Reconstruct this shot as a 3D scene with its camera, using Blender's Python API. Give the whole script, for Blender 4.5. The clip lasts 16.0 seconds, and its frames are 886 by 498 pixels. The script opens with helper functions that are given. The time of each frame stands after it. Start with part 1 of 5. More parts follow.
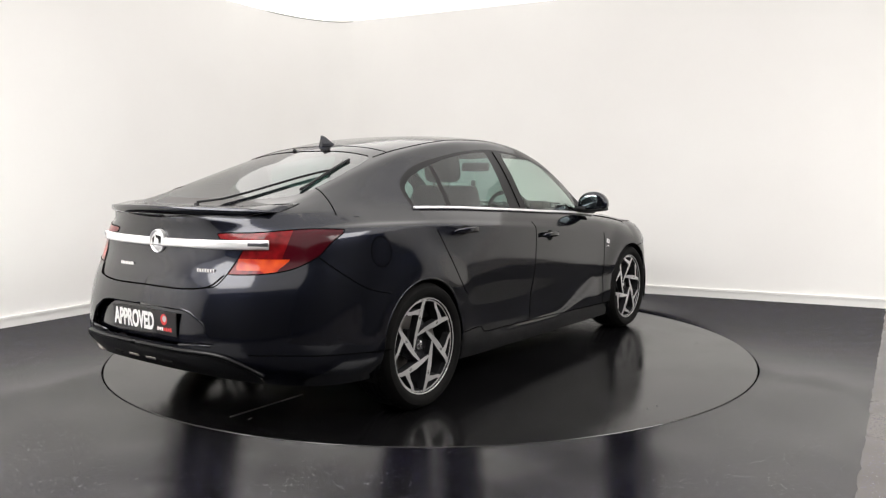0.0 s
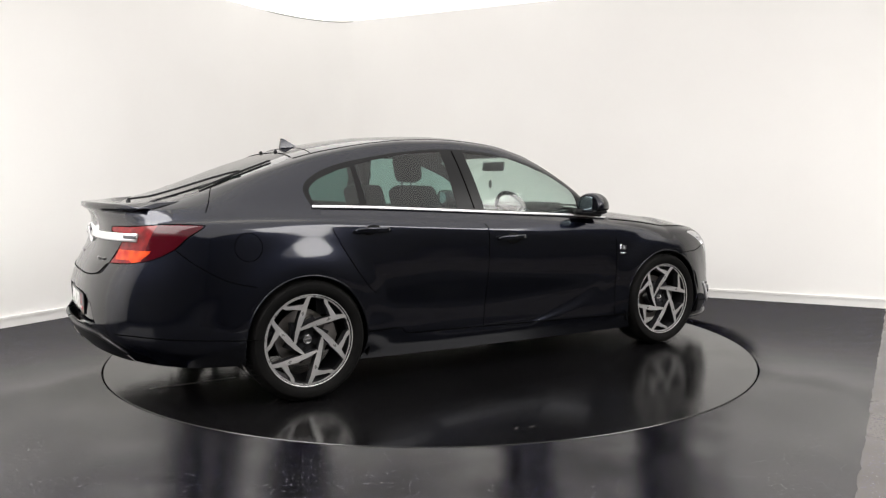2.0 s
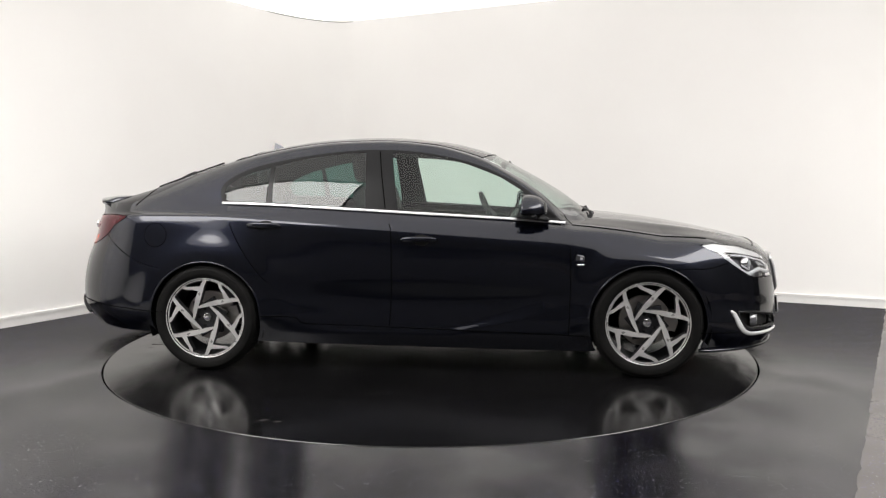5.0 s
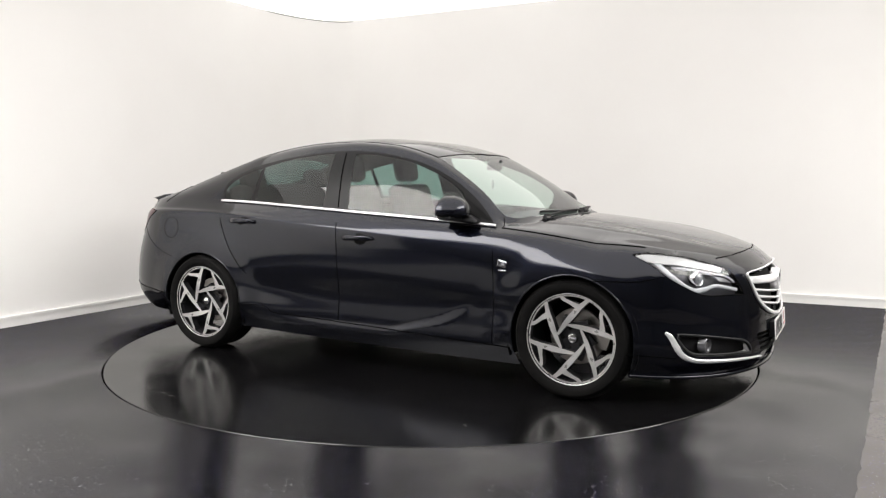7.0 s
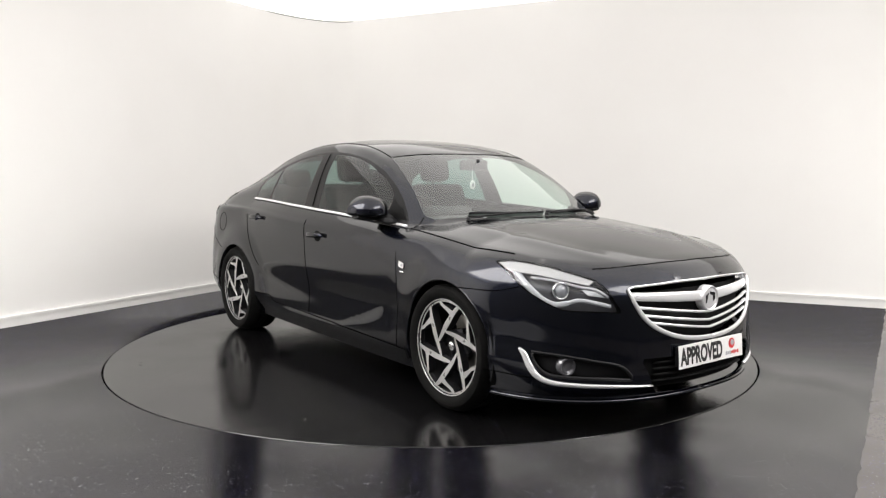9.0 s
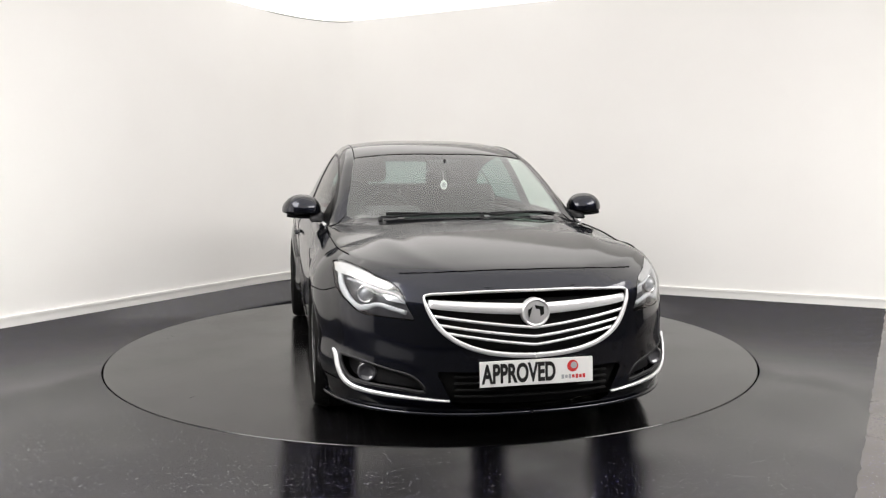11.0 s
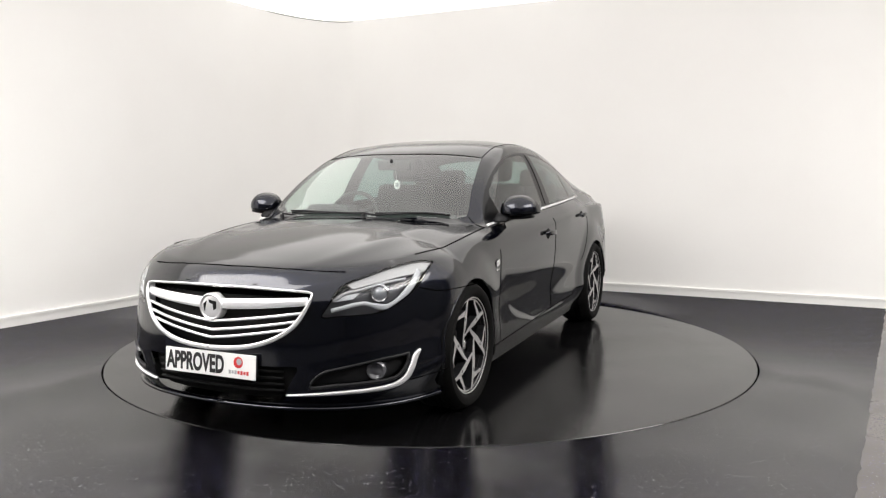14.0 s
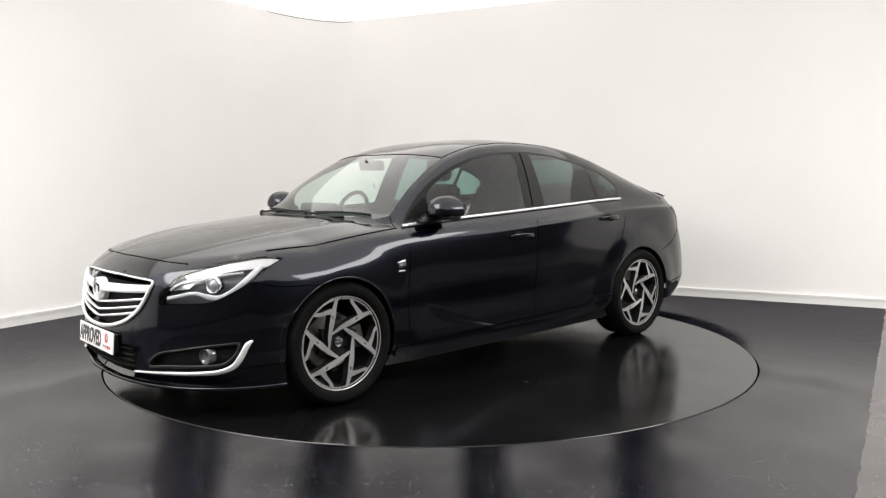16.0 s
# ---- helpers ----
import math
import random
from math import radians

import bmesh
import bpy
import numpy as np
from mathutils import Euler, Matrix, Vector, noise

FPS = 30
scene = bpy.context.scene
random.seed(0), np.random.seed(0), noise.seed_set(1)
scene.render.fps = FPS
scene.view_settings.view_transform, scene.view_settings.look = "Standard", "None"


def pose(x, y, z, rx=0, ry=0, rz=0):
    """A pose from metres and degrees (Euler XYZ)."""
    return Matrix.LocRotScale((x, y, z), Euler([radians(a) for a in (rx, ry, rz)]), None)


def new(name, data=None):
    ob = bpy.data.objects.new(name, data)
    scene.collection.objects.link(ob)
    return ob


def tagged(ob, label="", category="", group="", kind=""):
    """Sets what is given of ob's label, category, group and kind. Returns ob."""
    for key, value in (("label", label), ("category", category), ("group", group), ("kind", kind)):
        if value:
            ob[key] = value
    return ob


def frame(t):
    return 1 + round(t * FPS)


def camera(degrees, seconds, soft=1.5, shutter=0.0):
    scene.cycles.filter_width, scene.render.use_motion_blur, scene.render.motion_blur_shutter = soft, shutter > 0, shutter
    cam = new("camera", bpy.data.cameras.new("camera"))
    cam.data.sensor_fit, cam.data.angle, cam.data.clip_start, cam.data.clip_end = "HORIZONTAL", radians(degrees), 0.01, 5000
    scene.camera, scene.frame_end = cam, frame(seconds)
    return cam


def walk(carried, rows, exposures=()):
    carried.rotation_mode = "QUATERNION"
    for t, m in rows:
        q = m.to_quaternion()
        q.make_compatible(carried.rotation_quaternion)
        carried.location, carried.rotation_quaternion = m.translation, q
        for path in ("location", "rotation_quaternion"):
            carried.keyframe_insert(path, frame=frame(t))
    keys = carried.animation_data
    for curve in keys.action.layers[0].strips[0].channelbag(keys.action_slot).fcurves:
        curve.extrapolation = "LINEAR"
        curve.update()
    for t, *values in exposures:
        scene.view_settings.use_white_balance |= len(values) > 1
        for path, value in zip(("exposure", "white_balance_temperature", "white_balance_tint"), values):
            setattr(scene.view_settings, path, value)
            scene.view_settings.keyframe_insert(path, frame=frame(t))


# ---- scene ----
cam = camera(60.0, 16.0, soft=1.25)
EYE = pose(0.0, -5.602, 1.211, 90 - 5.30, 0.06, -0.82)
walk(cam, [(0, EYE), (16, EYE)])

# heading of the turntable in degrees, second by second
TURN = [(0.0, 53.1), (0.5, 48.7), (1.0, 43.1), (1.5, 37.0), (2.0, 30.7), (2.5, 24.4), (3.0, 18.2), (3.5, 12.15),
        (4.0, 6.1), (4.2, 3.7), (6.3, -21.3), (7.0, -29.8), (7.5, -35.8), (8.0, -41.8), (8.7, -50.2), (10.8, -75.6),
        (11.5, -84.1), (12.0, -90.3), (12.5, -96.4), (13.0, -102.6), (13.5, -108.6), (14.0, -114.8), (14.5, -120.6),
        (15.0, -126.5), (15.5, -132.5), (16.0, -138.7)]
RING = 2.235          # radius of the turntable
CAR_SHIFT = -0.034    # the car stands a little off the turntable's middle
CEIL = 3.11
# unseen fill panels, added to brighten the walls left and right: x, y, size, turn
FILL_PANELS = [(-3.15, -3.3, 2.6, 3.8, -29.8), (3.9, -3.2, 2.6, 3.8, -26.6)]

# ---- light ----
world = bpy.data.worlds.new("world")
scene.world = world
world.use_nodes = True
world.node_tree.nodes["Background"].inputs[0].default_value = (0.9, 0.95, 1.0, 1)
world.node_tree.nodes["Background"].inputs[1].default_value = 0.05
scene.view_settings.exposure = 0.75


# ---- materials ----
def material(name, color=(0.5, 0.5, 0.5), rough=0.5, metal=0.0, **more):
    m = bpy.data.materials.new(name)
    m.use_nodes = True
    b = m.node_tree.nodes["Principled BSDF"]
    b.inputs["Base Color"].default_value = (*color, 1)
    b.inputs["Roughness"].default_value = rough
    b.inputs["Metallic"].default_value = metal
    for k, v in more.items():
        b.inputs[k.replace("_", " ")].default_value = v
    return m


def node(m, kind, **inputs):
    n = m.node_tree.nodes.new(kind)
    for k, v in inputs.items():
        n.inputs[k.replace("_", " ")].default_value = v
    return n


def wire(m, a, out, b, into):
    m.node_tree.links.new(a.outputs[out], b.inputs[into])


def bsdf(m):
    return m.node_tree.nodes["Principled BSDF"]


def coords(m, scale=1.0):
    """Object coordinates in metres."""
    tc = m.node_tree.nodes.new("ShaderNodeTexCoord")
    mp = m.node_tree.nodes.new("ShaderNodeMapping")
    mp.inputs["Scale"].default_value = (scale, scale, scale) if not isinstance(scale, tuple) else scale
    wire(m, tc, "Object", mp, "Vector")
    return mp


def ramp(m, stops):
    n = m.node_tree.nodes.new("ShaderNodeValToRGB")
    while len(n.color_ramp.elements) < len(stops):
        n.color_ramp.elements.new(0.5)
    for e, (p, c) in zip(n.color_ramp.elements, stops):
        e.position, e.color = p, (*(c if isinstance(c, tuple) else (c, c, c)), 1)
    return n


def vary(m, scale, low, high, detail=4.0):
    """Base colour drifts between two colours."""
    mp = coords(m)
    nz = node(m, "ShaderNodeTexNoise", Scale=scale, Detail=detail)
    wire(m, mp, "Vector", nz, "Vector")
    rp = ramp(m, [(0.3, low), (0.7, high)])
    wire(m, nz, "Fac", rp, "Fac")
    wire(m, rp, "Color", bsdf(m), "Base Color")
    return nz


def bumpy(m, scale, strength, distance=0.001, detail=3.0):
    mp = coords(m)
    nz = node(m, "ShaderNodeTexNoise", Scale=scale, Detail=detail)
    bp = node(m, "ShaderNodeBump", Strength=strength, Distance=distance)
    wire(m, mp, "Vector", nz, "Vector")
    wire(m, nz, "Fac", bp, "Height")
    wire(m, bp, "Normal", bsdf(m), "Normal")
    return nz


def rough_vary(m, scale, low, high, detail=5.0):
    mp = coords(m)
    nz = node(m, "ShaderNodeTexNoise", Scale=scale, Detail=detail)
    mr = node(m, "ShaderNodeMapRange", From_Min=0.3, From_Max=0.7, To_Min=low, To_Max=high)
    wire(m, mp, "Vector", nz, "Vector")
    wire(m, nz, "Fac", mr, "Value")
    wire(m, mr, "Result", bsdf(m), "Roughness")


WALL = material("wall_paint", (0.84, 0.83, 0.81), 0.7)
vary(WALL, 0.8, (0.83, 0.815, 0.795), (0.86, 0.85, 0.83))
bumpy(WALL, 180, 0.08)
# for the added walls out of view, dark so the car mirrors little light
DARK_WALL = material("unseen_dark_wall", (0.05, 0.05, 0.05), 0.8)
vary(DARK_WALL, 0.8, (0.045, 0.045, 0.045), (0.06, 0.058, 0.055))
TRIM = material("white_gloss_trim", (0.80, 0.79, 0.77), 0.35)
bumpy(TRIM, 60, 0.05)
# plain white ceiling; the emission is added fill light, the ceiling is no lamp
CEILING = material("white_ceiling_added_glow", (0.85, 0.84, 0.82), 0.8, Emission_Color=(1.0, 0.97, 0.945, 1), Emission_Strength=0.88)
bumpy(CEILING, 90, 0.05)
GREY_TRIM = material("grey_trim", (0.30, 0.30, 0.29), 0.6)
# glow of the added fill panels, not of a known lamp
FILL_GLOW = material("unseen_fill_glow", (0.9, 0.9, 0.88), 0.6, Emission_Color=(1.0, 0.97, 0.94, 1), Emission_Strength=6.2)


def floor_material(name, base, gloss_low, gloss_high, flakes, relief, waves=0.06):
    m = material(name, base, 0.3)
    b = bsdf(m)
    mp = coords(m)
    stain = node(m, "ShaderNodeTexNoise", Scale=1.3, Detail=6.0)
    wire(m, mp, "Vector", stain, "Vector")
    tone = ramp(m, [(0.3, tuple(c * 0.8 for c in base)), (0.75, tuple(c * 1.3 for c in base))])
    wire(m, stain, "Fac", tone, "Fac")
    chips = node(m, "ShaderNodeTexVoronoi", Scale=210.0)
    wire(m, mp, "Vector", chips, "Vector")
    pick = m.node_tree.nodes.new("ShaderNodeSeparateColor")
    wire(m, chips, "Color", pick, "Color")
    few = node(m, "ShaderNodeMath")
    few.operation = "GREATER_THAN"
    few.inputs[1].default_value = 1 - flakes
    wire(m, pick, "Red", few, 0)
    hue = ramp(m, [(0.0, (0.03, 0.03, 0.04)), (0.5, (0.055, 0.052, 0.16)), (0.75, (0.10, 0.09, 0.18)), (1.0, (0.30, 0.29, 0.30))])
    wire(m, pick, "Green", hue, "Fac")
    mix = m.node_tree.nodes.new("ShaderNodeMix")
    mix.data_type = "RGBA"
    wire(m, few, "Value", mix, "Factor")
    wire(m, tone, "Color", mix, 6)
    wire(m, hue, "Color", mix, 7)
    wire(m, mix, 2, b, "Base Color")
    wear = node(m, "ShaderNodeTexNoise", Scale=2.1, Detail=4.0, Roughness=0.5)
    wire(m, mp, "Vector", wear, "Vector")
    mr = node(m, "ShaderNodeMapRange", From_Min=0.35, From_Max=0.65, To_Min=gloss_low, To_Max=gloss_high)
    wire(m, wear, "Fac", mr, "Value")
    wire(m, mr, "Result", b, "Roughness")
    grain = node(m, "ShaderNodeTexNoise", Scale=190.0, Detail=2.0)
    wire(m, mp, "Vector", grain, "Vector")
    bp = node(m, "ShaderNodeBump", Strength=relief, Distance=0.001)
    wire(m, grain, "Fac", bp, "Height")
    dents = node(m, "ShaderNodeTexNoise", Scale=22.0, Detail=3.0)
    wire(m, mp, "Vector", dents, "Vector")
    wavy = node(m, "ShaderNodeBump", Strength=waves, Distance=0.004)
    wire(m, dents, "Fac", wavy, "Height")
    wire(m, bp, "Normal", wavy, "Normal")
    wire(m, wavy, "Normal", b, "Normal")
    return m


FLOOR = floor_material("dark_speckled_vinyl", (0.0036, 0.0035, 0.0037), 0.12, 0.21, 0.08, 0.20, 0.10)
DISC = floor_material("dark_polished_vinyl", (0.0038, 0.0037, 0.004), 0.11, 0.20, 0.0008, 0.16, 0.05)
bsdf(DISC).inputs["Specular IOR Level"].default_value = 0.44
bsdf(FLOOR).inputs["Specular IOR Level"].default_value = 0.56
FLOOR2 = floor_material("grey_brown_vinyl", (0.060, 0.054, 0.050), 0.25, 0.36, 0.05, 0.2)
GAP = material("dark_gap", (0.002, 0.002, 0.002), 0.9, Specular_IOR_Level=0.0)

SCUFF = material("pale_scuff", (0.08, 0.078, 0.075), 0.5)
PAINT = material("midnight_blue_paint", (0.0048, 0.0055, 0.0088), 0.30, 0.9, Coat_Weight=1.0, Coat_Roughness=0.08, Coat_IOR=1.48, Specular_IOR_Level=0.15, Specular_Tint=(0.05, 0.06, 0.10, 1))
flake = vary(PAINT, 900, (0.0042, 0.0050, 0.0094), (0.0105, 0.0124, 0.0220))
PLASTIC = material("black_plastic", (0.008, 0.008, 0.009), 0.5, Specular_IOR_Level=0.25)
bumpy(PLASTIC, 400, 0.15)
GLOSS_BLACK = material("satin_black", (0.004, 0.004, 0.0045), 0.30, Specular_IOR_Level=0.2)
RUBBER = material("tyre_rubber", (0.010, 0.010, 0.010), 0.7, Specular_IOR_Level=0.10)
vary(RUBBER, 14, (0.003, 0.003, 0.003), (0.006, 0.0057, 0.0055))
bumpy(RUBBER, 220, 0.25)
CHROME = material("chrome", (0.86, 0.86, 0.87), 0.08, 1.0)
MIRROR = material("blue_mirror_glass", (0.42, 0.52, 0.56), 0.02, 1.0)
SATIN = material("satin_chrome", (0.80, 0.80, 0.81), 0.20, 0.5)
ALLOY = material("machined_alloy", (0.52, 0.515, 0.51), 0.30, 0.6)
rough_vary(ALLOY, 30, 0.25, 0.38)
ALLOY_DARK = material("dark_grey_alloy", (0.028, 0.028, 0.031), 0.4, 0.6)
STEEL = material("brake_steel", (0.35, 0.33, 0.31), 0.4, 1.0)
rough_vary(STEEL, 40, 0.3, 0.5)
UNDER = material("underbody_black", (0.004, 0.004, 0.004), 0.8, Specular_IOR_Level=0.2)
FABRIC = material("dark_seat_cloth", (0.022, 0.022, 0.024), 0.85)
bumpy(FABRIC, 120, 0.15)
DASH = material("dashboard_plastic", (0.02, 0.02, 0.021), 0.6)
bumpy(DASH, 120, 0.1)
WHITE = material("plate_white", (0.78, 0.78, 0.77), 0.35)
PLATE_BLACK = material("plate_black", (0.010, 0.010, 0.011), 0.3)
INK = material("black_ink", (0.008, 0.008, 0.008), 0.4)
RED = material("red_print", (0.55, 0.03, 0.03), 0.4)
GREY = material("grey_print", (0.35, 0.36, 0.38), 0.4)


def glass_material(name, tint, rough=0.0, shine_least=0.045):
    """Thin pane: tinted see-through with a clear gloss that grows towards a slanting view."""
    m = bpy.data.materials.new(name)
    m.use_nodes = True
    t = m.node_tree
    t.nodes.remove(t.nodes["Principled BSDF"])
    clear = node(m, "ShaderNodeBsdfTransparent", Color=(*tint, 1))
    shine = node(m, "ShaderNodeBsdfGlossy", Roughness=rough)
    lw = t.nodes.new("ShaderNodeLayerWeight")
    pw = t.nodes.new("ShaderNodeMath")
    pw.operation = "POWER"
    pw.inputs[1].default_value = 4.0
    wire(m, lw, "Facing", pw, 0)
    mr = node(m, "ShaderNodeMapRange", To_Min=shine_least, To_Max=1.0)
    wire(m, pw, "Value", mr, "Value")
    mix = t.nodes.new("ShaderNodeMixShader")
    wire(m, mr, "Result", mix, "Fac")
    t.links.new(clear.outputs[0], mix.inputs[1])
    t.links.new(shine.outputs[0], mix.inputs[2])
    t.links.new(mix.outputs[0], t.nodes["Material Output"].inputs["Surface"])
    return m


GLASS = glass_material("green_tinted_glass", (0.79, 0.90, 0.85))
GLASS_DARK = glass_material("dark_privacy_glass", (0.22, 0.36, 0.33), 0.0, 0.055)
SCREEN_GLASS = glass_material("windscreen_glass", (0.79, 0.90, 0.85), 0.0, 0.14)
REAR_GLASS = glass_material("rear_window_glass", (0.30, 0.42, 0.40), 0.03, 0.15)
LENS = glass_material("clear_lens", (0.93, 0.94, 0.95))


# ---- building helpers ----
def mesh_object(name, bm, mat, parent=None, label="", smooth=True):
    me = bpy.data.meshes.new(name)
    bm.to_mesh(me)
    bm.free()
    for mm in (mat if isinstance(mat, (list, tuple)) else [mat]):
        me.materials.append(mm)
    if smooth:
        me.polygons.foreach_set("use_smooth", [True] * len(me.polygons))
    ob = new(name, me)
    if parent:
        ob.parent = parent
    if label:
        tagged(ob, label)
    return ob


def part(name, bm, mat, parent, label="", smooth=True):
    return mesh_object(name, bm, mat, parent, label, smooth)


def box(bm, size, at=(0, 0, 0), turn=None, bevel=0.0):
    m = Matrix.Translation(at) @ (turn or Matrix()) @ Matrix.Diagonal((*size, 1))
    made = bmesh.ops.create_cube(bm, size=1.0, matrix=m)
    if bevel:
        edges = list({e for v in made["verts"] for e in v.link_edges})
        bmesh.ops.bevel(bm, geom=edges, offset=bevel, segments=2, affect="EDGES", profile=0.5)
    return bm


def prism(bm, outline, y0, y1, place=Matrix()):
    """Extrude a 2D outline in x,z from y0 to y1."""
    a = [bm.verts.new(place @ Vector((x, y0, z))) for x, z in outline]
    b = [bm.verts.new(place @ Vector((x, y1, z))) for x, z in outline]
    n = len(outline)
    bm.faces.new(a)
    bm.faces.new(b[::-1])
    for i in range(n):
        bm.faces.new((a[i], b[i], b[(i + 1) % n], a[(i + 1) % n]))
    bmesh.ops.recalc_face_normals(bm, faces=bm.faces)
    return bm


def revolve(bm, profile, steps=48, axis="y"):
    """Spin a profile of (radius, along) round an axis."""
    rings = []
    for i in range(steps):
        a = 2 * math.pi * i / steps
        c, s = math.cos(a), math.sin(a)
        rings.append([bm.verts.new((r * c, h, r * s) if axis == "y" else (r * c, r * s, h)) for r, h in profile])
    for i in range(steps):
        p, q = rings[i], rings[(i + 1) % steps]
        for j in range(len(profile) - 1):
            bm.faces.new((p[j], q[j], q[j + 1], p[j + 1]))
    bmesh.ops.remove_doubles(bm, verts=bm.verts, dist=1e-5)
    bmesh.ops.recalc_face_normals(bm, faces=bm.faces)
    return bm


def sweep(bm, points, radius, sides=8, flat=None, closed=False):
    """A tube along points; flat=(w, h, normal) makes an oval ribbon."""
    pts = [Vector(p) for p in points]
    n = len(pts)
    rings = []
    for i, p in enumerate(pts):
        a = pts[i - 1] if (i or closed) else pts[0]
        b = pts[(i + 1) % n] if (i < n - 1 or closed) else pts[-1]
        d = (b - a).normalized()
        up = Vector((0, 0, 1)) if abs(d.z) < 0.95 else Vector((0, 1, 0))
        if flat:
            up = Vector(flat[2][i]) if isinstance(flat[2], list) else Vector(flat[2])
        side = d.cross(up).normalized()
        up = side.cross(d).normalized()
        rw, rh = (flat[0], flat[1]) if flat else (radius, radius)
        rings.append([bm.verts.new(p + side * rw * math.cos(2 * math.pi * k / sides) + up * rh * math.sin(2 * math.pi * k / sides))
                      for k in range(sides)])
    for i in range(n if closed else n - 1):
        p, q = rings[i], rings[(i + 1) % n]
        for k in range(sides):
            bm.faces.new((p[k], p[(k + 1) % sides], q[(k + 1) % sides], q[k]))
    if not closed:
        bm.faces.new(rings[0][::-1])
        bm.faces.new(rings[-1])
    bmesh.ops.recalc_face_normals(bm, faces=bm.faces)
    return bm


def smooth_curve(points, n):
    """Catmull-Rom through points, n samples."""
    p = np.array(points, float)
    p = np.vstack([2 * p[0] - p[1], p, 2 * p[-1] - p[-2]])
    seg = len(p) - 3
    out = []
    for u in np.linspace(0, seg, n):
        i = min(int(u), seg - 1)
        t = u - i
        a, b, c, d = p[i:i + 4]
        out.append(0.5 * (2 * b + (c - a) * t + (2 * a - 5 * b + 4 * c - d) * t * t + (3 * b - a - 3 * c + d) * t ** 3))
    return np.array(out)


def line_of(points):
    """A smooth function through (x, value) pairs (monotone cubic)."""
    pts = sorted(points)
    xs = np.array([p[0] for p in pts], float)
    ys = np.array([p[1] for p in pts], float)
    h = np.diff(xs)
    dl = np.diff(ys) / h
    m = np.zeros(len(xs))
    m[1:-1] = np.where(dl[:-1] * dl[1:] > 0, 2 * dl[:-1] * dl[1:] / np.where(dl[:-1] + dl[1:] == 0, 1, dl[:-1] + dl[1:]), 0)
    m[0], m[-1] = dl[0], dl[-1]

    def f(x):
        x = np.clip(np.asarray(x, float), xs[0], xs[-1])
        i = np.clip(np.searchsorted(xs, x) - 1, 0, len(h) - 1)
        t = (x - xs[i]) / h[i]
        return ((1 + 2 * t) * (1 - t) ** 2 * ys[i] + t * (1 - t) ** 2 * h[i] * m[i]
                + t * t * (3 - 2 * t) * ys[i + 1] + t * t * (t - 1) * h[i] * m[i + 1])
    return f


# ---- the room ----
CORNER = Vector((-1.425, 4.20, 0))           # where the two seen walls would meet
LEFT_DIR = Vector((-0.497, -0.868, 0))      # along the left wall, away from the corner
RIGHT_DIR = Vector((0.894, -0.448, 0))      # along the right wall
ROUND_LEFT, ROUND_RIGHT = 1.4, 0.6   # how far the bend reaches along each wall


def room_outline():
    """Inner face of the walls, counted round from the left wall's far end."""
    a = CORNER + LEFT_DIR * 10.5
    b = CORNER + LEFT_DIR * ROUND_LEFT
    c = CORNER + RIGHT_DIR * ROUND_RIGHT
    d = CORNER + RIGHT_DIR * 9.5
    bend = []
    for i in range(17):
        t = i / 16
        bend.append(b * (1 - t) ** 2 + CORNER * 2 * t * (1 - t) + c * t * t)
    return [a, *bend, d], a + (d - CORNER)


def wall_strip(name, pts, z0, z1, thick, mat, inward=0.0):
    """An upright sheet with thickness along a line of points."""
    bm = bmesh.new()
    n = len(pts)
    rows = []
    for i, p in enumerate(pts):
        d = (pts[min(i + 1, n - 1)] - pts[max(i - 1, 0)]).normalized()
        out = Vector((-d.y, d.x, 0))
        rows.append([bm.verts.new(p - out * inward + Vector((0, 0, z0))), bm.verts.new(p - out * inward + Vector((0, 0, z1))),
                     bm.verts.new(p + out * thick + Vector((0, 0, z1))), bm.verts.new(p + out * thick + Vector((0, 0, z0)))])
    for i in range(n - 1):
        for k in range(4):
            bm.faces.new((rows[i][k], rows[i][(k + 1) % 4], rows[i + 1][(k + 1) % 4], rows[i + 1][k]))
    bm.faces.new(rows[0])
    bm.faces.new(rows[-1][::-1])
    bmesh.ops.recalc_face_normals(bm, faces=bm.faces)
    ob = mesh_object(name, bm, mat)
    mod = ob.modifiers.new("edge", "EDGE_SPLIT")
    mod.split_angle = radians(40)
    return ob


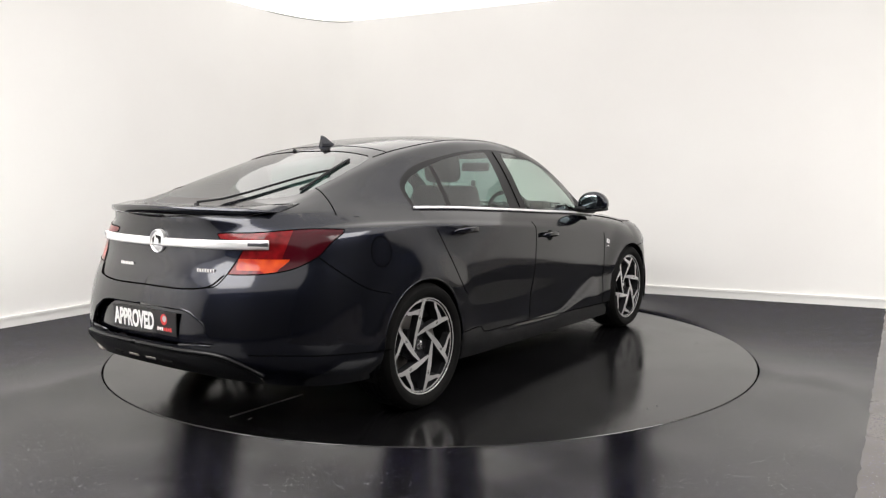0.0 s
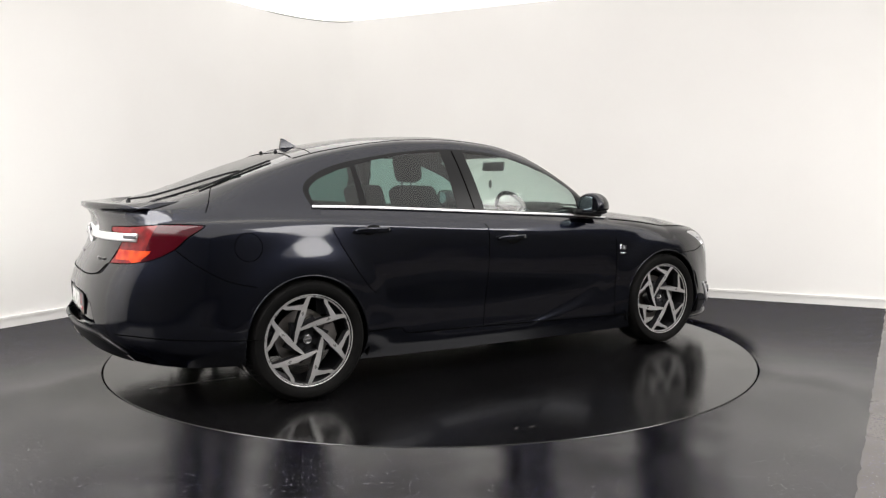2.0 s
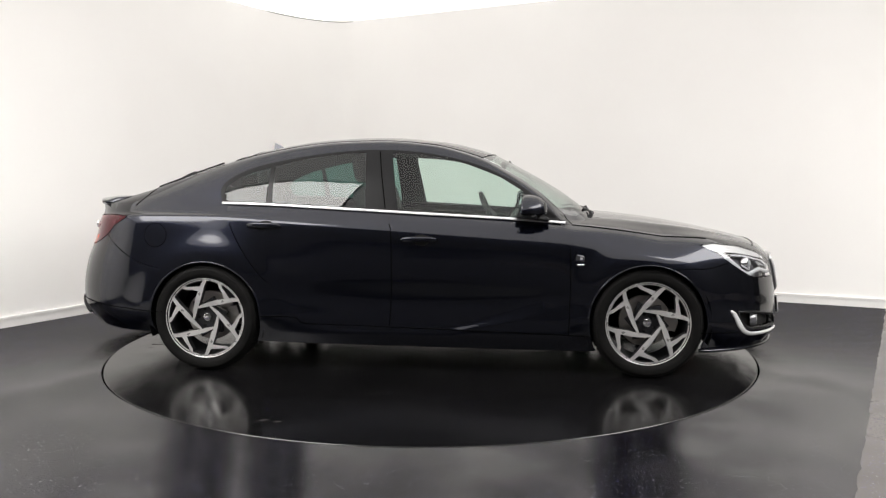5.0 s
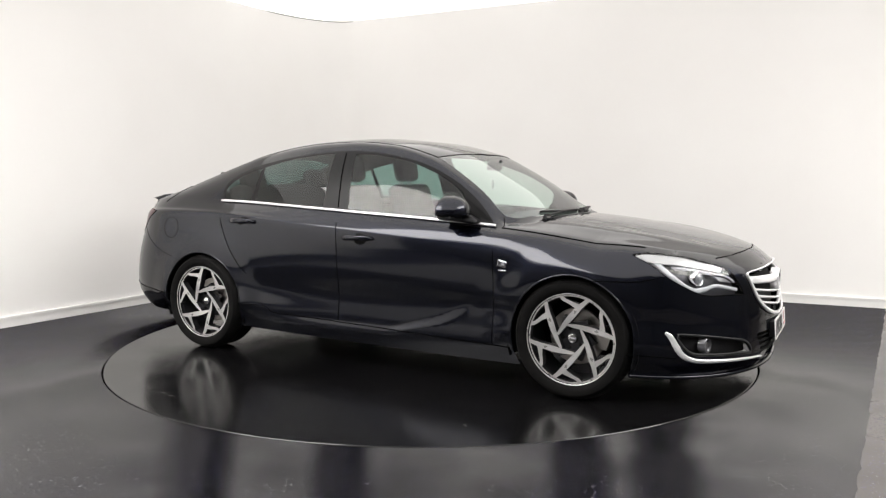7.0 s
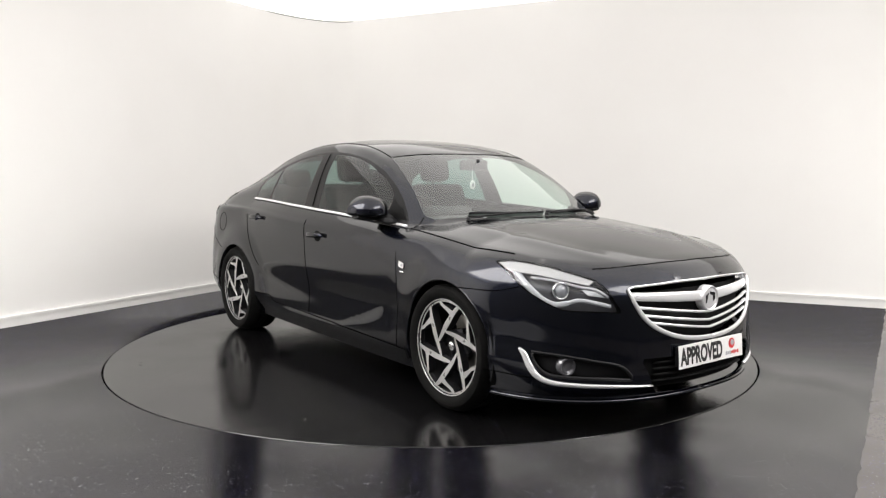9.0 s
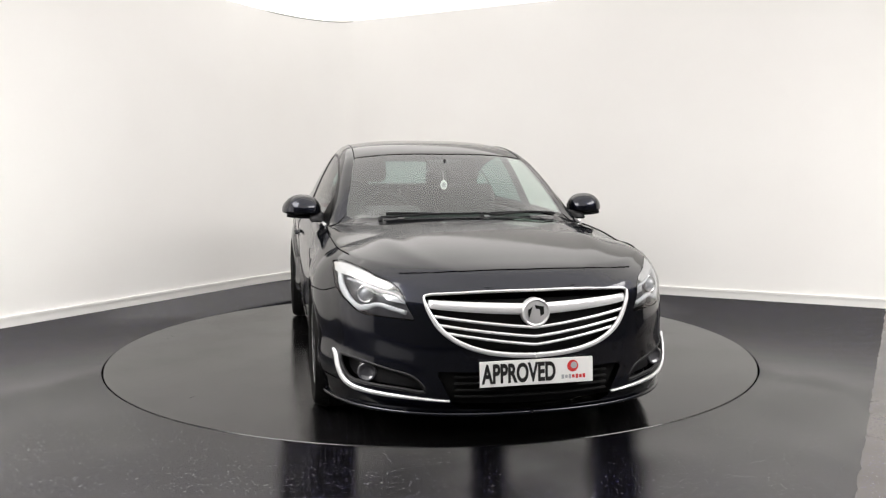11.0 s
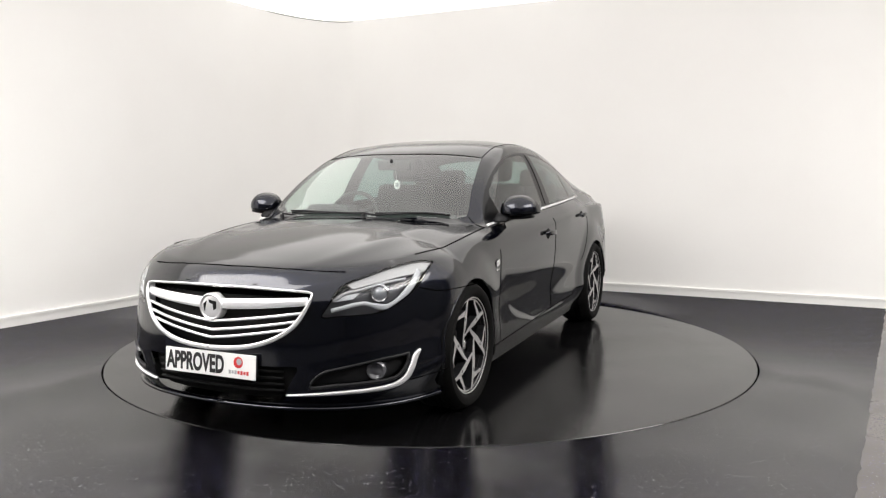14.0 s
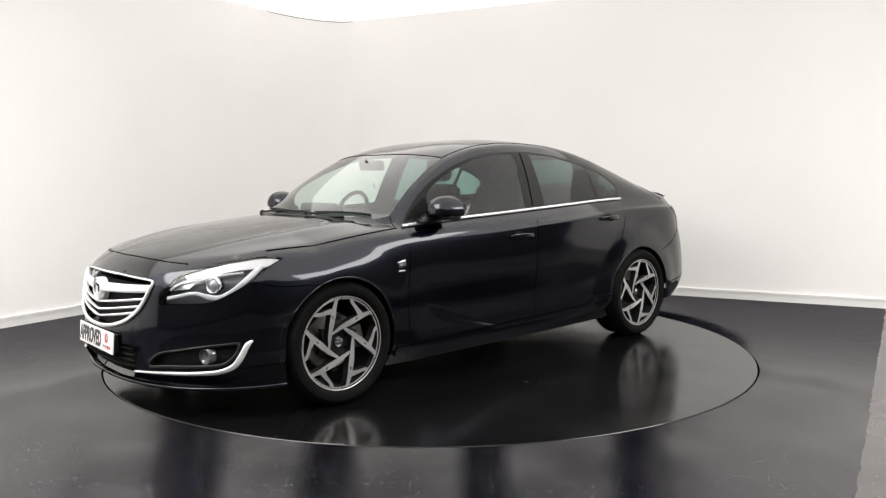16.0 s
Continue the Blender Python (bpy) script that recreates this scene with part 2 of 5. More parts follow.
def build_room():
    line, back = room_outline()
    for name, pts in (("wall_curved", line), ("wall_side", [line[-1], back]), ("wall_back", [back, line[0]])):
        # side and back walls are unseen stand-ins that keep reflections dark
        dark = name != "wall_curved"
        tagged(wall_strip(name, pts, -0.05, CEIL + 0.1, 0.12, DARK_WALL if dark else WALL), "unseen dark grey wall, added to darken the car's reflections" if dark else "off-white painted plain studio wall", "wall", kind="structure")
    tagged(wall_strip("baseboard", line, 0.0, 0.088, 0.0, TRIM, 0.016), "white painted baseboard along the studio wall", "baseboard", kind="structure")
    tagged(wall_strip("trim", line, 0.066, 0.090, 0.0, TRIM, 0.022), "rounded white top bead of the baseboard", "trim", kind="structure")
    # floor, with a round hole for the turntable
    bm = bmesh.new()
    outer = [Vector((9 * math.cos(a), 9 * math.sin(a), 0)) for a in np.linspace(0, 2 * math.pi, 97)[:-1]]
    inner = [Vector(((RING + 0.011) * math.cos(a), (RING + 0.011) * math.sin(a), 0)) for a in np.linspace(0, 2 * math.pi, 97)[:-1]]
    vo, vi = [bm.verts.new(p * 1.35) for p in outer], [bm.verts.new(p) for p in inner]
    vd = [bm.verts.new(p + Vector((0, 0, -0.04))) for p in inner]
    for i in range(96):
        j = (i + 1) % 96
        bm.faces.new((vi[i], vo[i], vo[j], vi[j]))
        bm.faces.new((vd[i], vi[i], vi[j], vd[j]))
    tagged(mesh_object("floor", bm, FLOOR), "dark grey speckled glossy vinyl floor", "floor", kind="structure")
    bm = bmesh.new()
    bmesh.ops.create_circle(bm, cap_ends=True, segments=96, radius=RING + 0.1, matrix=Matrix.Translation((0, 0, -0.04)))
    tagged(mesh_object("ground", bm, GAP), "dark pit under the turntable", "pit", kind="structure")
    # lighter sheet of flooring beside the dark one
    bm = bmesh.new()
    along = Vector((-0.528, -0.849, 0))
    p = Vector((1.650, -2.740, 0.0)) - along * 1.5
    across = RIGHT_DIR
    rng = random.Random(4)
    a = [p - along * 3.4 + along * (i * 0.05) for i in range(160)]
    va = [bm.verts.new(q + across * rng.uniform(-0.006, 0.006) + Vector((0, 0, 0.004))) for q in a]
    vb = [bm.verts.new(q + across * 2.6 + Vector((0, 0, 0.004))) for q in a]
    for i in range(len(a) - 1):
        bm.faces.new((va[i], vb[i], vb[i + 1], va[i + 1]))
    tagged(mesh_object("floor_strip", bm, FLOOR2), "worn grey-brown vinyl sheet beside the dark floor", "floor", kind="structure")
    # plain ceiling with thin joints and an added glow; unseen fill panels go over the camera's half of the room
    bm = bmesh.new()
    bmesh.ops.create_circle(bm, cap_ends=True, segments=64, radius=13, matrix=Matrix.Translation((0, 0, CEIL)))
    tagged(mesh_object("ceiling", bm, CEILING), "plain white studio ceiling with an added even glow", "ceiling", kind="structure")
    edge = [q + Vector((0, 0, CEIL - 0.006)) for q in line[4:-2]]
    bm = sweep(bmesh.new(), edge, 0.006, 6)
    tagged(mesh_object("trim_ceiling", bm, GREY_TRIM), "thin grey shadow gap where wall meets ceiling", "trim", kind="structure")


def build_panel(x, y, w, d, turn):
    # made-up light source above the view, framed like a ceiling panel
    p = new("fill_panel")
    p.matrix_world = pose(x, y, CEIL, 0, 0, turn)
    bm = bmesh.new()
    for size, at in (((w + 0.06, 0.03, 0.05), (0, d / 2 + 0.015, -0.025)), ((w + 0.06, 0.03, 0.05), (0, -d / 2 - 0.015, -0.025)),
                     ((0.03, d, 0.05), (w / 2 + 0.015, 0, -0.025)), ((0.03, d, 0.05), (-w / 2 - 0.015, 0, -0.025))):
        box(bm, size, at)
    part("frame", bm, TRIM, p, smooth=False)
    part("diffuser", box(bmesh.new(), (w, d, 0.02), (0, 0, -0.022)), FILL_GLOW, p, "glowing white face of the added fill panel", smooth=False)
    return tagged(p, "added flat white fill panel glowing out of view", "ceiling light")


build_room()
for spot in FILL_PANELS:
    build_panel(*spot)



def build_turntable():
    bm = bmesh.new()
    revolve(bm, [(0.0, 0.0), (0.7, 0.0), (1.5, 0.0), (RING - 0.004, 0.0), (RING - 0.001, -0.003), (RING - 0.001, -0.035), (0.0, -0.035)], 128, "z")
    ob = mesh_object("turntable", bm, DISC)
    ob.modifiers.new("edge", "EDGE_SPLIT").split_angle = radians(30)
    # a joint strip and a few scuffs in its covering
    part("joint_strip", box(bmesh.new(), (0.50, 0.007, 0.003), (-1.79, -0.245, 0.0015), bevel=0.0008), STEEL, ob, "thin metal joint strip", smooth=False)
    rng = random.Random(9)
    for x, y, a in ((-0.58, -1.93, 12), (-0.66, -1.91, 30), (0.265, 1.275, 60), (0.33, 1.22, 75), (1.1, -1.6, 140), (-1.3, 1.5, 40), (-2.0, -0.35, 20)):
        bm = bmesh.new()
        n = 9
        up = [bm.verts.new((0.045 * (i / (n - 1) - 0.5), 0.004 * math.sin(math.pi * i / (n - 1)) * rng.uniform(0.4, 1.4), 0.0015)) for i in range(n)]
        dn = [bm.verts.new((0.045 * (i / (n - 1) - 0.5), -0.004 * math.sin(math.pi * i / (n - 1)) * rng.uniform(0.4, 1.4) - 0.0008, 0.0015)) for i in range(n)]
        for i in range(n - 1):
            bm.faces.new((dn[i], dn[i + 1], up[i + 1], up[i]))
        bmesh.ops.transform(bm, matrix=pose(x, y, 0, 0, 0, a), verts=bm.verts)
        part("scuff", bm, SCUFF, ob, "pale scuff mark", smooth=False)
    return tagged(ob, "round dark glossy vinyl-covered turntable set in the floor", "turntable")




turntable = build_turntable()


# ---- the car's skin ----
NOSE_X, TAIL_X = 1.50, -1.62        # where the round nose and tail begin
N_NOSE, N_SIDE, N_TAIL = 56, 168, 56

# feature lines from the belt down: front tip, its height, half width along x, height along x, rear tip, its height, squareness
LINES = [
    dict(xf=2.285, zf=0.725, xr=-2.290, zr=1.035, nf=2.15, nr=2.6,
         y=[(1.5, 0.79), (1.2, 0.805), (0.93, 0.803), (0.5, 0.825), (0.0, 0.835), (-0.5, 0.832), (-1.0, 0.805), (-1.3, 0.785), (-1.62, 0.775)],
         z=[(1.5, 0.855), (1.2, 0.898), (0.93, 0.926), (0.5, 0.957), (0.0, 0.985), (-0.5, 1.013), (-1.0, 1.038), (-1.3, 1.046), (-1.62, 1.05)]),
    dict(xf=2.315, zf=0.690, xr=-2.265, zr=0.985, nf=2.2, nr=2.65,
         y=[(1.5, 0.845), (1.2, 0.855), (0.93, 0.868), (0.0, 0.885), (-0.5, 0.885), (-1.0, 0.862), (-1.3, 0.842), (-1.62, 0.830)],
         z=[(1.5, 0.815), (1.2, 0.86), (0.93, 0.885), (0.0, 0.93), (-0.5, 0.955), (-1.0, 0.985), (-1.62, 1.0)]),
    dict(xf=2.335, zf=0.640, xr=-2.268, zr=0.92, nf=2.25, nr=2.75,
         y=[(1.5, 0.893), (1.2, 0.893), (0.93, 0.897), (0.0, 0.916), (-0.5, 0.92), (-0.9, 0.908), (-1.3, 0.880), (-1.62, 0.884)],
         z=[(1.5, 0.735), (1.2, 0.775), (0.93, 0.80), (0.0, 0.865), (-0.5, 0.895), (-1.0, 0.93), (-1.3, 0.95), (-1.62, 0.958)]),
    dict(xf=2.345, zf=0.560, xr=-2.29, zr=0.83, nf=2.25, nr=2.8,
         y=[(1.5, 0.908), (1.2, 0.903), (0.93, 0.902), (0.0, 0.918), (-0.5, 0.92), (-1.0, 0.917), (-1.3, 0.914), (-1.62, 0.906)],
         z=[(1.5, 0.64), (1.2, 0.67), (0.93, 0.69), (0.0, 0.74), (-0.5, 0.75), (-1.0, 0.78), (-1.62, 0.82)]),
    dict(xf=2.350, zf=0.470, xr=-2.352, zr=0.715, nf=2.3, nr=2.8,
         y=[(1.5, 0.908), (1.2, 0.900), (0.93, 0.898), (0.0, 0.912), (-0.5, 0.912), (-1.0, 0.914), (-1.3, 0.918), (-1.62, 0.918)],
         z=[(1.5, 0.55), (1.0, 0.56), (0.0, 0.60), (-1.0, 0.63), (-1.62, 0.66)]),
    dict(xf=2.352, zf=0.380, xr=-2.392, zr=0.58, nf=2.35, nr=2.8,
         y=[(1.5, 0.902), (1.2, 0.892), (0.93, 0.886), (0.0, 0.890), (-0.5, 0.892), (-1.0, 0.900), (-1.3, 0.912), (-1.62, 0.920)],
         z=[(1.5, 0.46), (1.0, 0.46), (0.0, 0.46), (-1.0, 0.48), (-1.62, 0.52)]),
    dict(xf=2.350, zf=0.290, xr=-2.405, zr=0.45, nf=2.4, nr=2.75,
         y=[(1.5, 0.915), (1.0, 0.893), (0.0, 0.893), (-1.0, 0.905), (-1.3, 0.918), (-1.62, 0.922)],
         z=[(1.5, 0.34), (1.0, 0.315), (0.0, 0.325), (-1.0, 0.345), (-1.62, 0.40)]),
    dict(xf=2.340, zf=0.225, xr=-2.392, zr=0.375, nf=2.4, nr=2.7,
         y=[(1.5, 0.905), (1.0, 0.892), (0.0, 0.892), (-1.0, 0.898), (-1.62, 0.910)],
         z=[(1.5, 0.255), (1.0, 0.245), (0.0, 0.255), (-1.0, 0.275), (-1.62, 0.32)]),
    dict(xf=2.300, zf=0.170, xr=-2.345, zr=0.315, nf=2.4, nr=2.6,
         y=[(1.5, 0.88), (1.0, 0.87), (0.0, 0.87), (-1.0, 0.875), (-1.62, 0.875)],
         z=[(1.5, 0.165), (1.0, 0.155), (0.0, 0.165), (-1.0, 0.185), (-1.62, 0.235)]),
]


def perimeter(line):
    """Points of one feature line from the front's middle round the side to the rear's middle."""
    fy, fz = line_of(line["y"]), line_of(line["z"])
    pts = []
    for i in range(N_NOSE):
        a = math.pi / 2 * i / N_NOSE
        c, s = math.cos(a), math.sin(a)
        x = NOSE_X + (line["xf"] - NOSE_X) * c ** (2 / line["nf"])
        y = float(fy(NOSE_X)) * s ** (2 / line["nf"])
        w = c * c
        pts.append((x, y, float(fz(NOSE_X)) * (1 - w) + line["zf"] * w))
    for i in range(N_SIDE + 1):
        x = NOSE_X + (TAIL_X - NOSE_X) * i / N_SIDE
        pts.append((x, float(fy(x)), float(fz(x))))
    for i in range(1, N_TAIL + 1):
        a = math.pi / 2 * (1 - i / N_TAIL)
        c, s = max(math.cos(a), 0.0), max(math.sin(a), 0.0)
        x = TAIL_X + (line["xr"] - TAIL_X) * c ** (2 / line["nr"])
        y = float(fy(TAIL_X)) * s ** (2 / line["nr"]) if i < N_TAIL else 0.0
        w = c * c
        pts.append((x, y, float(fz(TAIL_X)) * (1 - w) + line["zr"] * w))
    return np.array(pts)


def blend_rows(rows, per):
    """Smooth rows between the given ones (Catmull-Rom), per steps each."""
    r = np.array(rows)
    r = np.concatenate([[2 * r[0] - r[1]], r, [2 * r[-1] - r[-2]]])
    out = []
    for i in range(len(rows) - 1):
        a, b, c, d = r[i:i + 4]
        for k in range(per):
            t = k / per
            out.append(0.5 * (2 * b + (c - a) * t + (2 * a - 5 * b + 4 * c - d) * t * t + (3 * b - a - 3 * c + d) * t ** 3))
    out.append(r[-2])
    return np.array(out)


class Sheet:
    """A grid of points with quads, from which outlined panels are cut with clean edges."""

    def __init__(self, grid):
        self.shape = grid.shape[:2]
        self.v = grid.reshape(-1, 3).copy()
        n, m = self.shape
        i, j = np.meshgrid(np.arange(n - 1), np.arange(m - 1), indexing="ij")
        a = (i * m + j).ravel()
        self.f = np.stack([a, a + 1, a + m + 1, a + m], 1)
        self.region = np.array(["body"] * len(self.f), dtype=object)
        gu = np.gradient(grid, axis=0)
        gv = np.gradient(grid, axis=1)
        nn = np.cross(gu, gv)
        nn /= np.maximum(np.linalg.norm(nn, axis=2, keepdims=True), 1e-12)
        self.n = nn.reshape(-1, 3)
        self.fixed = np.zeros(len(self.v), bool)

    def spun(self, degrees):
        c, s = math.cos(radians(degrees)), math.sin(radians(degrees))
        turn = np.array([[c, s, 0], [-s, c, 0], [0, 0, 1]])
        self.v, self.n = self.v @ turn, self.n @ turn

    def cut(self, name, outline, axes, where=None, of=None, lock=True, spin=0):
        """Faces inside the outline (in the two given axes, after a turn by spin) become a region of their own; the border moves onto the outline."""
        self.spun(spin)
        self._cut(name, outline, axes, where, of, lock)
        self.spun(-spin)

    def at(self, a, b, axes=(0, 2), spin=0, where=None, lift=0.0):
        """The point of the sheet over two coordinates, lifted along its normal, and that normal."""
        self.spun(spin)
        i0, i1 = axes
        o = 3 - i0 - i1
        d = (self.v[:, i0] - a) ** 2 + (self.v[:, i1] - b) ** 2
        if o == 1 or spin:
            d = d + (self.v[:, 1] < 0.2) * 100
        if where is not None:
            d = d + (~where(self.v)) * 100
        i = int(np.argmin(d))
        p, n = self.v[i].copy(), self.n[i].copy()
        p[o] -= (n[i0] * (a - p[i0]) + n[i1] * (b - p[i1])) / (n[o] if abs(n[o]) > 0.15 else np.inf)
        p[i0], p[i1] = a, b
        self.spun(-spin)
        c, s = math.cos(radians(-spin)), math.sin(radians(-spin))
        turn = np.array([[c, s, 0], [-s, c, 0], [0, 0, 1]])
        p, n = p @ turn, n @ turn
        return p + n * lift, n

    def _cut(self, name, outline, axes, where, of, lock):
        a, b = axes
        o = np.array(outline, float)
        c = self.v[self.f].mean(1)
        x, y = c[:, a], c[:, b]
        inside = np.zeros(len(c), bool)
        p, q = o, np.roll(o, -1, 0)
        for (x1, y1), (x2, y2) in zip(p, q):
            if y1 == y2:
                continue
            inside ^= ((y1 > y) != (y2 > y)) & (x < (x2 - x1) * (y - y1) / (y2 - y1) + x1)
        if where is not None:
            inside &= where(c)
        if of is not None:
            inside &= np.isin(self.region, of)
        elig = np.ones(len(c), bool) if where is None else where(c)
        if of is not None:
            elig &= np.isin(self.region, of)
        ins = np.zeros(len(self.v), bool)
        outs = np.zeros(len(self.v), bool)
        ins[self.f[inside].ravel()] = True
        outs[self.f[~inside & elig].ravel()] = True
        edge = np.where(ins & outs & ~self.fixed)[0]
        for i in edge:
            pt = self.v[i, [a, b]]
            d = q - p
            t = np.clip(((pt - p) * d).sum(1) / np.maximum((d * d).sum(1), 1e-12), 0, 1)
            near = p + d * t[:, None]
            k = np.argmin(((near - pt) ** 2).sum(1))
            mv = near[k] - pt
            if np.linalg.norm(mv) > 0.045:
                continue
            o3 = 3 - a - b
            nn = self.n[i]
            dz = -(nn[a] * mv[0] + nn[b] * mv[1]) / (nn[o3] if abs(nn[o3]) > 0.15 else np.inf)
            self.v[i, a] += mv[0]
            self.v[i, b] += mv[1]
            self.v[i, o3] += dz
            if lock:
                self.fixed[i] = True
        self.region[inside] = name

    def piece(self, names, sides):
        """Vertices, normals and faces of some regions, on one side or both."""
        keep = np.isin(self.region, names)
        f = self.f[keep]
        used = np.unique(f)
        back = np.full(len(self.v), -1)
        back[used] = np.arange(len(used))
        v, n, f = self.v[used], self.n[used], back[f]
        vs, ns, fs, base = [], [], [], 0
        for s in sides:
            flip = np.array([1, s, 1])
            vs.append(v * flip)
            ns.append(n * flip)
            fs.append((f if s > 0 else f[:, ::-1]) + base)
            base += len(v)
        return np.concatenate(vs), np.concatenate(ns), np.concatenate(fs)


def skin(name, pieces, mat, parent, label="", sink=0.0):
    """One mesh from sheet pieces, keeping the whole sheet's smooth shading."""
    vs, ns, fs, base = [], [], [], 0
    for v, n, f in pieces:
        vs.append(v)
        ns.append(n)
        fs.append(f + base)
        base += len(v)
    v, n, f = np.concatenate(vs), np.concatenate(ns), np.concatenate(fs)
    v = v - n * sink
    me = bpy.data.meshes.new(name)
    me.from_pydata(v.tolist(), [], [list(dict.fromkeys(q)) for q in f.tolist()])
    me.materials.append(mat)
    me.polygons.foreach_set("use_smooth", [True] * len(me.polygons))
    me.update()
    me.normals_split_custom_set_from_vertices(n.tolist())
    ob = new(name, me)
    ob.parent = parent
    if label:
        tagged(ob, label)
    return ob


def build_sheets():
    lines = [perimeter(l) for l in LINES]
    grid = blend_rows(lines, 7).transpose(1, 0, 2)            # along the perimeter, then down
    # the hollow pressed into the doors
    gx, gz = grid[..., 0], grid[..., 2]
    edge = line_of([(0.28, 0.30), (0.31, 0.42), (0.36, 0.62), (0.43, 0.77), (0.53, 0.88), (0.63, 0.95), (0.75, 0.99)])(gz)
    hollow = np.clip((edge - gx) / 0.12, 0, 1) ** 2 * (3 - 2 * np.clip((edge - gx) / 0.12, 0, 1))
    hollow = hollow * np.clip((0.70 - gz) / 0.42, 0, 1) * np.clip((gz - 0.245) / 0.05, 0, 1) * np.clip((gx + 0.95) / 0.5, 0, 1)
    grid[..., 1] -= 0.010 * hollow
    # flared wheel arches
    for cx, rise in ((1.398, 0.018), (-1.339, 0.020)):
        far = np.hypot(gx - cx, gz - 0.337)
        k = np.clip((0.55 - far) / 0.19, 0, 1)
        low = np.clip((gz - 0.22) / 0.12, 0, 1)
        grid[..., 1] += rise * k * k * (3 - 2 * k) * low * (grid[..., 1] > 0.6)
    # shoulder crease through the door handles
    crease = line_of([(-1.9, 0.985), (-1.25, 0.965), (-0.6, 0.925), (0.0, 0.885), (0.6, 0.842), (1.0, 0.812)])(gx)
    fade = np.clip((gx + 1.7) / 0.3, 0, 1) * np.clip((0.55 - gx) / 0.8, 0, 1)
    grid[..., 1] += 0.006 * np.exp(-np.abs(gz - crease) / 0.022) * fade * (grid[..., 1] > 0.6)
    tub = Sheet(grid)
    e = lines[0]
    # plan of the top sheet: Coons patch between front edge, side, rear edge and middle
    ci, cj = 38, N_NOSE + N_SIDE + 18
    front, side, rear = e[:ci + 1], e[ci:cj + 1], e[cj:][::-1]
    ns, nv = len(side), 64

    def resample(c, n):
        d = np.concatenate([[0], np.cumsum(np.linalg.norm(np.diff(c[:, :2], axis=0), axis=1))])
        u = np.linspace(0, d[-1], n)
        return np.stack([np.interp(u, d, c[:, k]) for k in range(2)], 1)
    vd = np.linspace(0, 1, nv)
    vd = 1 - (1 - vd) ** 1.35                                   # closer together towards the side
    fa, ra = resample(front, 400), resample(rear, 400)
    fa = np.stack([np.interp(vd, np.linspace(0, 1, 400), fa[:, k]) for k in range(2)], 1)
    ra = np.stack([np.interp(vd, np.linspace(0, 1, 400), ra[:, k]) for k in range(2)], 1)
    si = side[:, :2]
    sd = (si[0, 0] - si[:, 0]) / (si[0, 0] - si[-1, 0])
    mid = np.stack([fa[0, 0] + (ra[0, 0] - fa[0, 0]) * sd, np.zeros(ns)], 1)
    s, w = sd[:, None, None], vd[None, :, None]
    plan = ((1 - s) * fa[None] + s * ra[None] + (1 - w) * mid[:, None] + w * si[:, None]
            - ((1 - s) * (1 - w) * fa[0] + (1 - s) * w * fa[-1] + s * (1 - w) * ra[0] + s * w * ra[-1]))
    x, y = plan[..., 0], plan[..., 1]
    # half width and height of the edge line at any x
    order = np.argsort(e[:, 0])
    ex, ey, ez = e[order, 0], e[order, 1], e[order, 2]
    ye, ze = np.interp(x, ex, ey), np.interp(x, ex, ez)
    r = np.clip(y / np.maximum(ye, 1e-6), 0, 1)
    hood_mid = line_of([(2.285, 0.725), (2.2, 0.790), (2.05, 0.835), (1.8, 0.890), (1.5, 0.940), (1.2, 0.973), (1.0, 0.985), (0.0, 0.985)])
    hood = ze + (hood_mid(x) - ze) * (1 - r ** 2.6)
    ridge = np.exp(-((r - 0.70) / 0.10) ** 2) * np.clip((2.2 - x) / 0.6, 0, 1) * np.clip(x - 0.7, 0, 1)
    hood = hood + 0.010 * ridge
    top_mid = line_of([(1.12, 0.960), (1.02, 1.045), (0.9, 1.130), (0.64, 1.278), (0.40, 1.392), (0.1, 1.460), (-0.28, 1.490), (-0.65, 1.476),
                       (-1.06, 1.416), (-1.449, 1.300), (-1.945, 1.105), (-2.08, 1.068), (-2.2, 1.055), (-2.29, 1.035)])
    rail_y = line_of([(1.1, 0.74), (0.90, 0.715), (0.6, 0.672), (0.35, 0.632), (0.0, 0.605), (-0.4, 0.592), (-0.9, 0.585), (-1.3, 0.58),
                      (-1.7, 0.59), (-2.0, 0.60), (-2.375, 0.60)])
    rail_z = line_of([(1.0, 0.90), (0.93, 0.945), (0.77, 1.085), (0.58, 1.215), (0.344, 1.338), (0.04, 1.418), (-0.27, 1.442), (-0.52, 1.437),
                      (-0.75, 1.415), (-1.07, 1.358), (-1.3, 1.296), (-1.6, 1.203), (-1.9, 1.108), (-2.1, 1.060), (-2.375, 1.0)])
    yr, zr, zm = rail_y(x), rail_z(x), top_mid(x)
    yr = np.minimum(yr, ye * 0.96)
    zr = np.maximum(zr, ze)
    inner = zm - (zm - zr) * np.clip(y / yr, 0, 1) ** 2.8
    t = np.clip((y - yr) / np.maximum(ye - yr, 1e-6), 0, 1)
    outer = zr + (ze - zr) * (t + 0.0) + (zr - ze) * 0.10 * np.sin(math.pi * t)
    house = np.where(x > 1.12, 0.0, np.where(y < yr, inner, outer))
    # soften the roof rail
    soft = 0.5 * (np.roll(house, 1, 1) + np.roll(house, -1, 1))
    soft[:, 0], soft[:, -1] = house[:, 0], house[:, -1]
    near = np.exp(-((y - yr) / 0.05) ** 2)
    for _ in range(3):
        nxt = house.copy()
        nxt[:, 1:-1] = 0.25 * house[:, :-2] + 0.5 * house[:, 1:-1] + 0.25 * house[:, 2:]
        house = house * (1 - near) + nxt * near
    z = np.where(x > 0.25, np.maximum(hood, house), house)
    z[:, -1] = ze[:, -1]
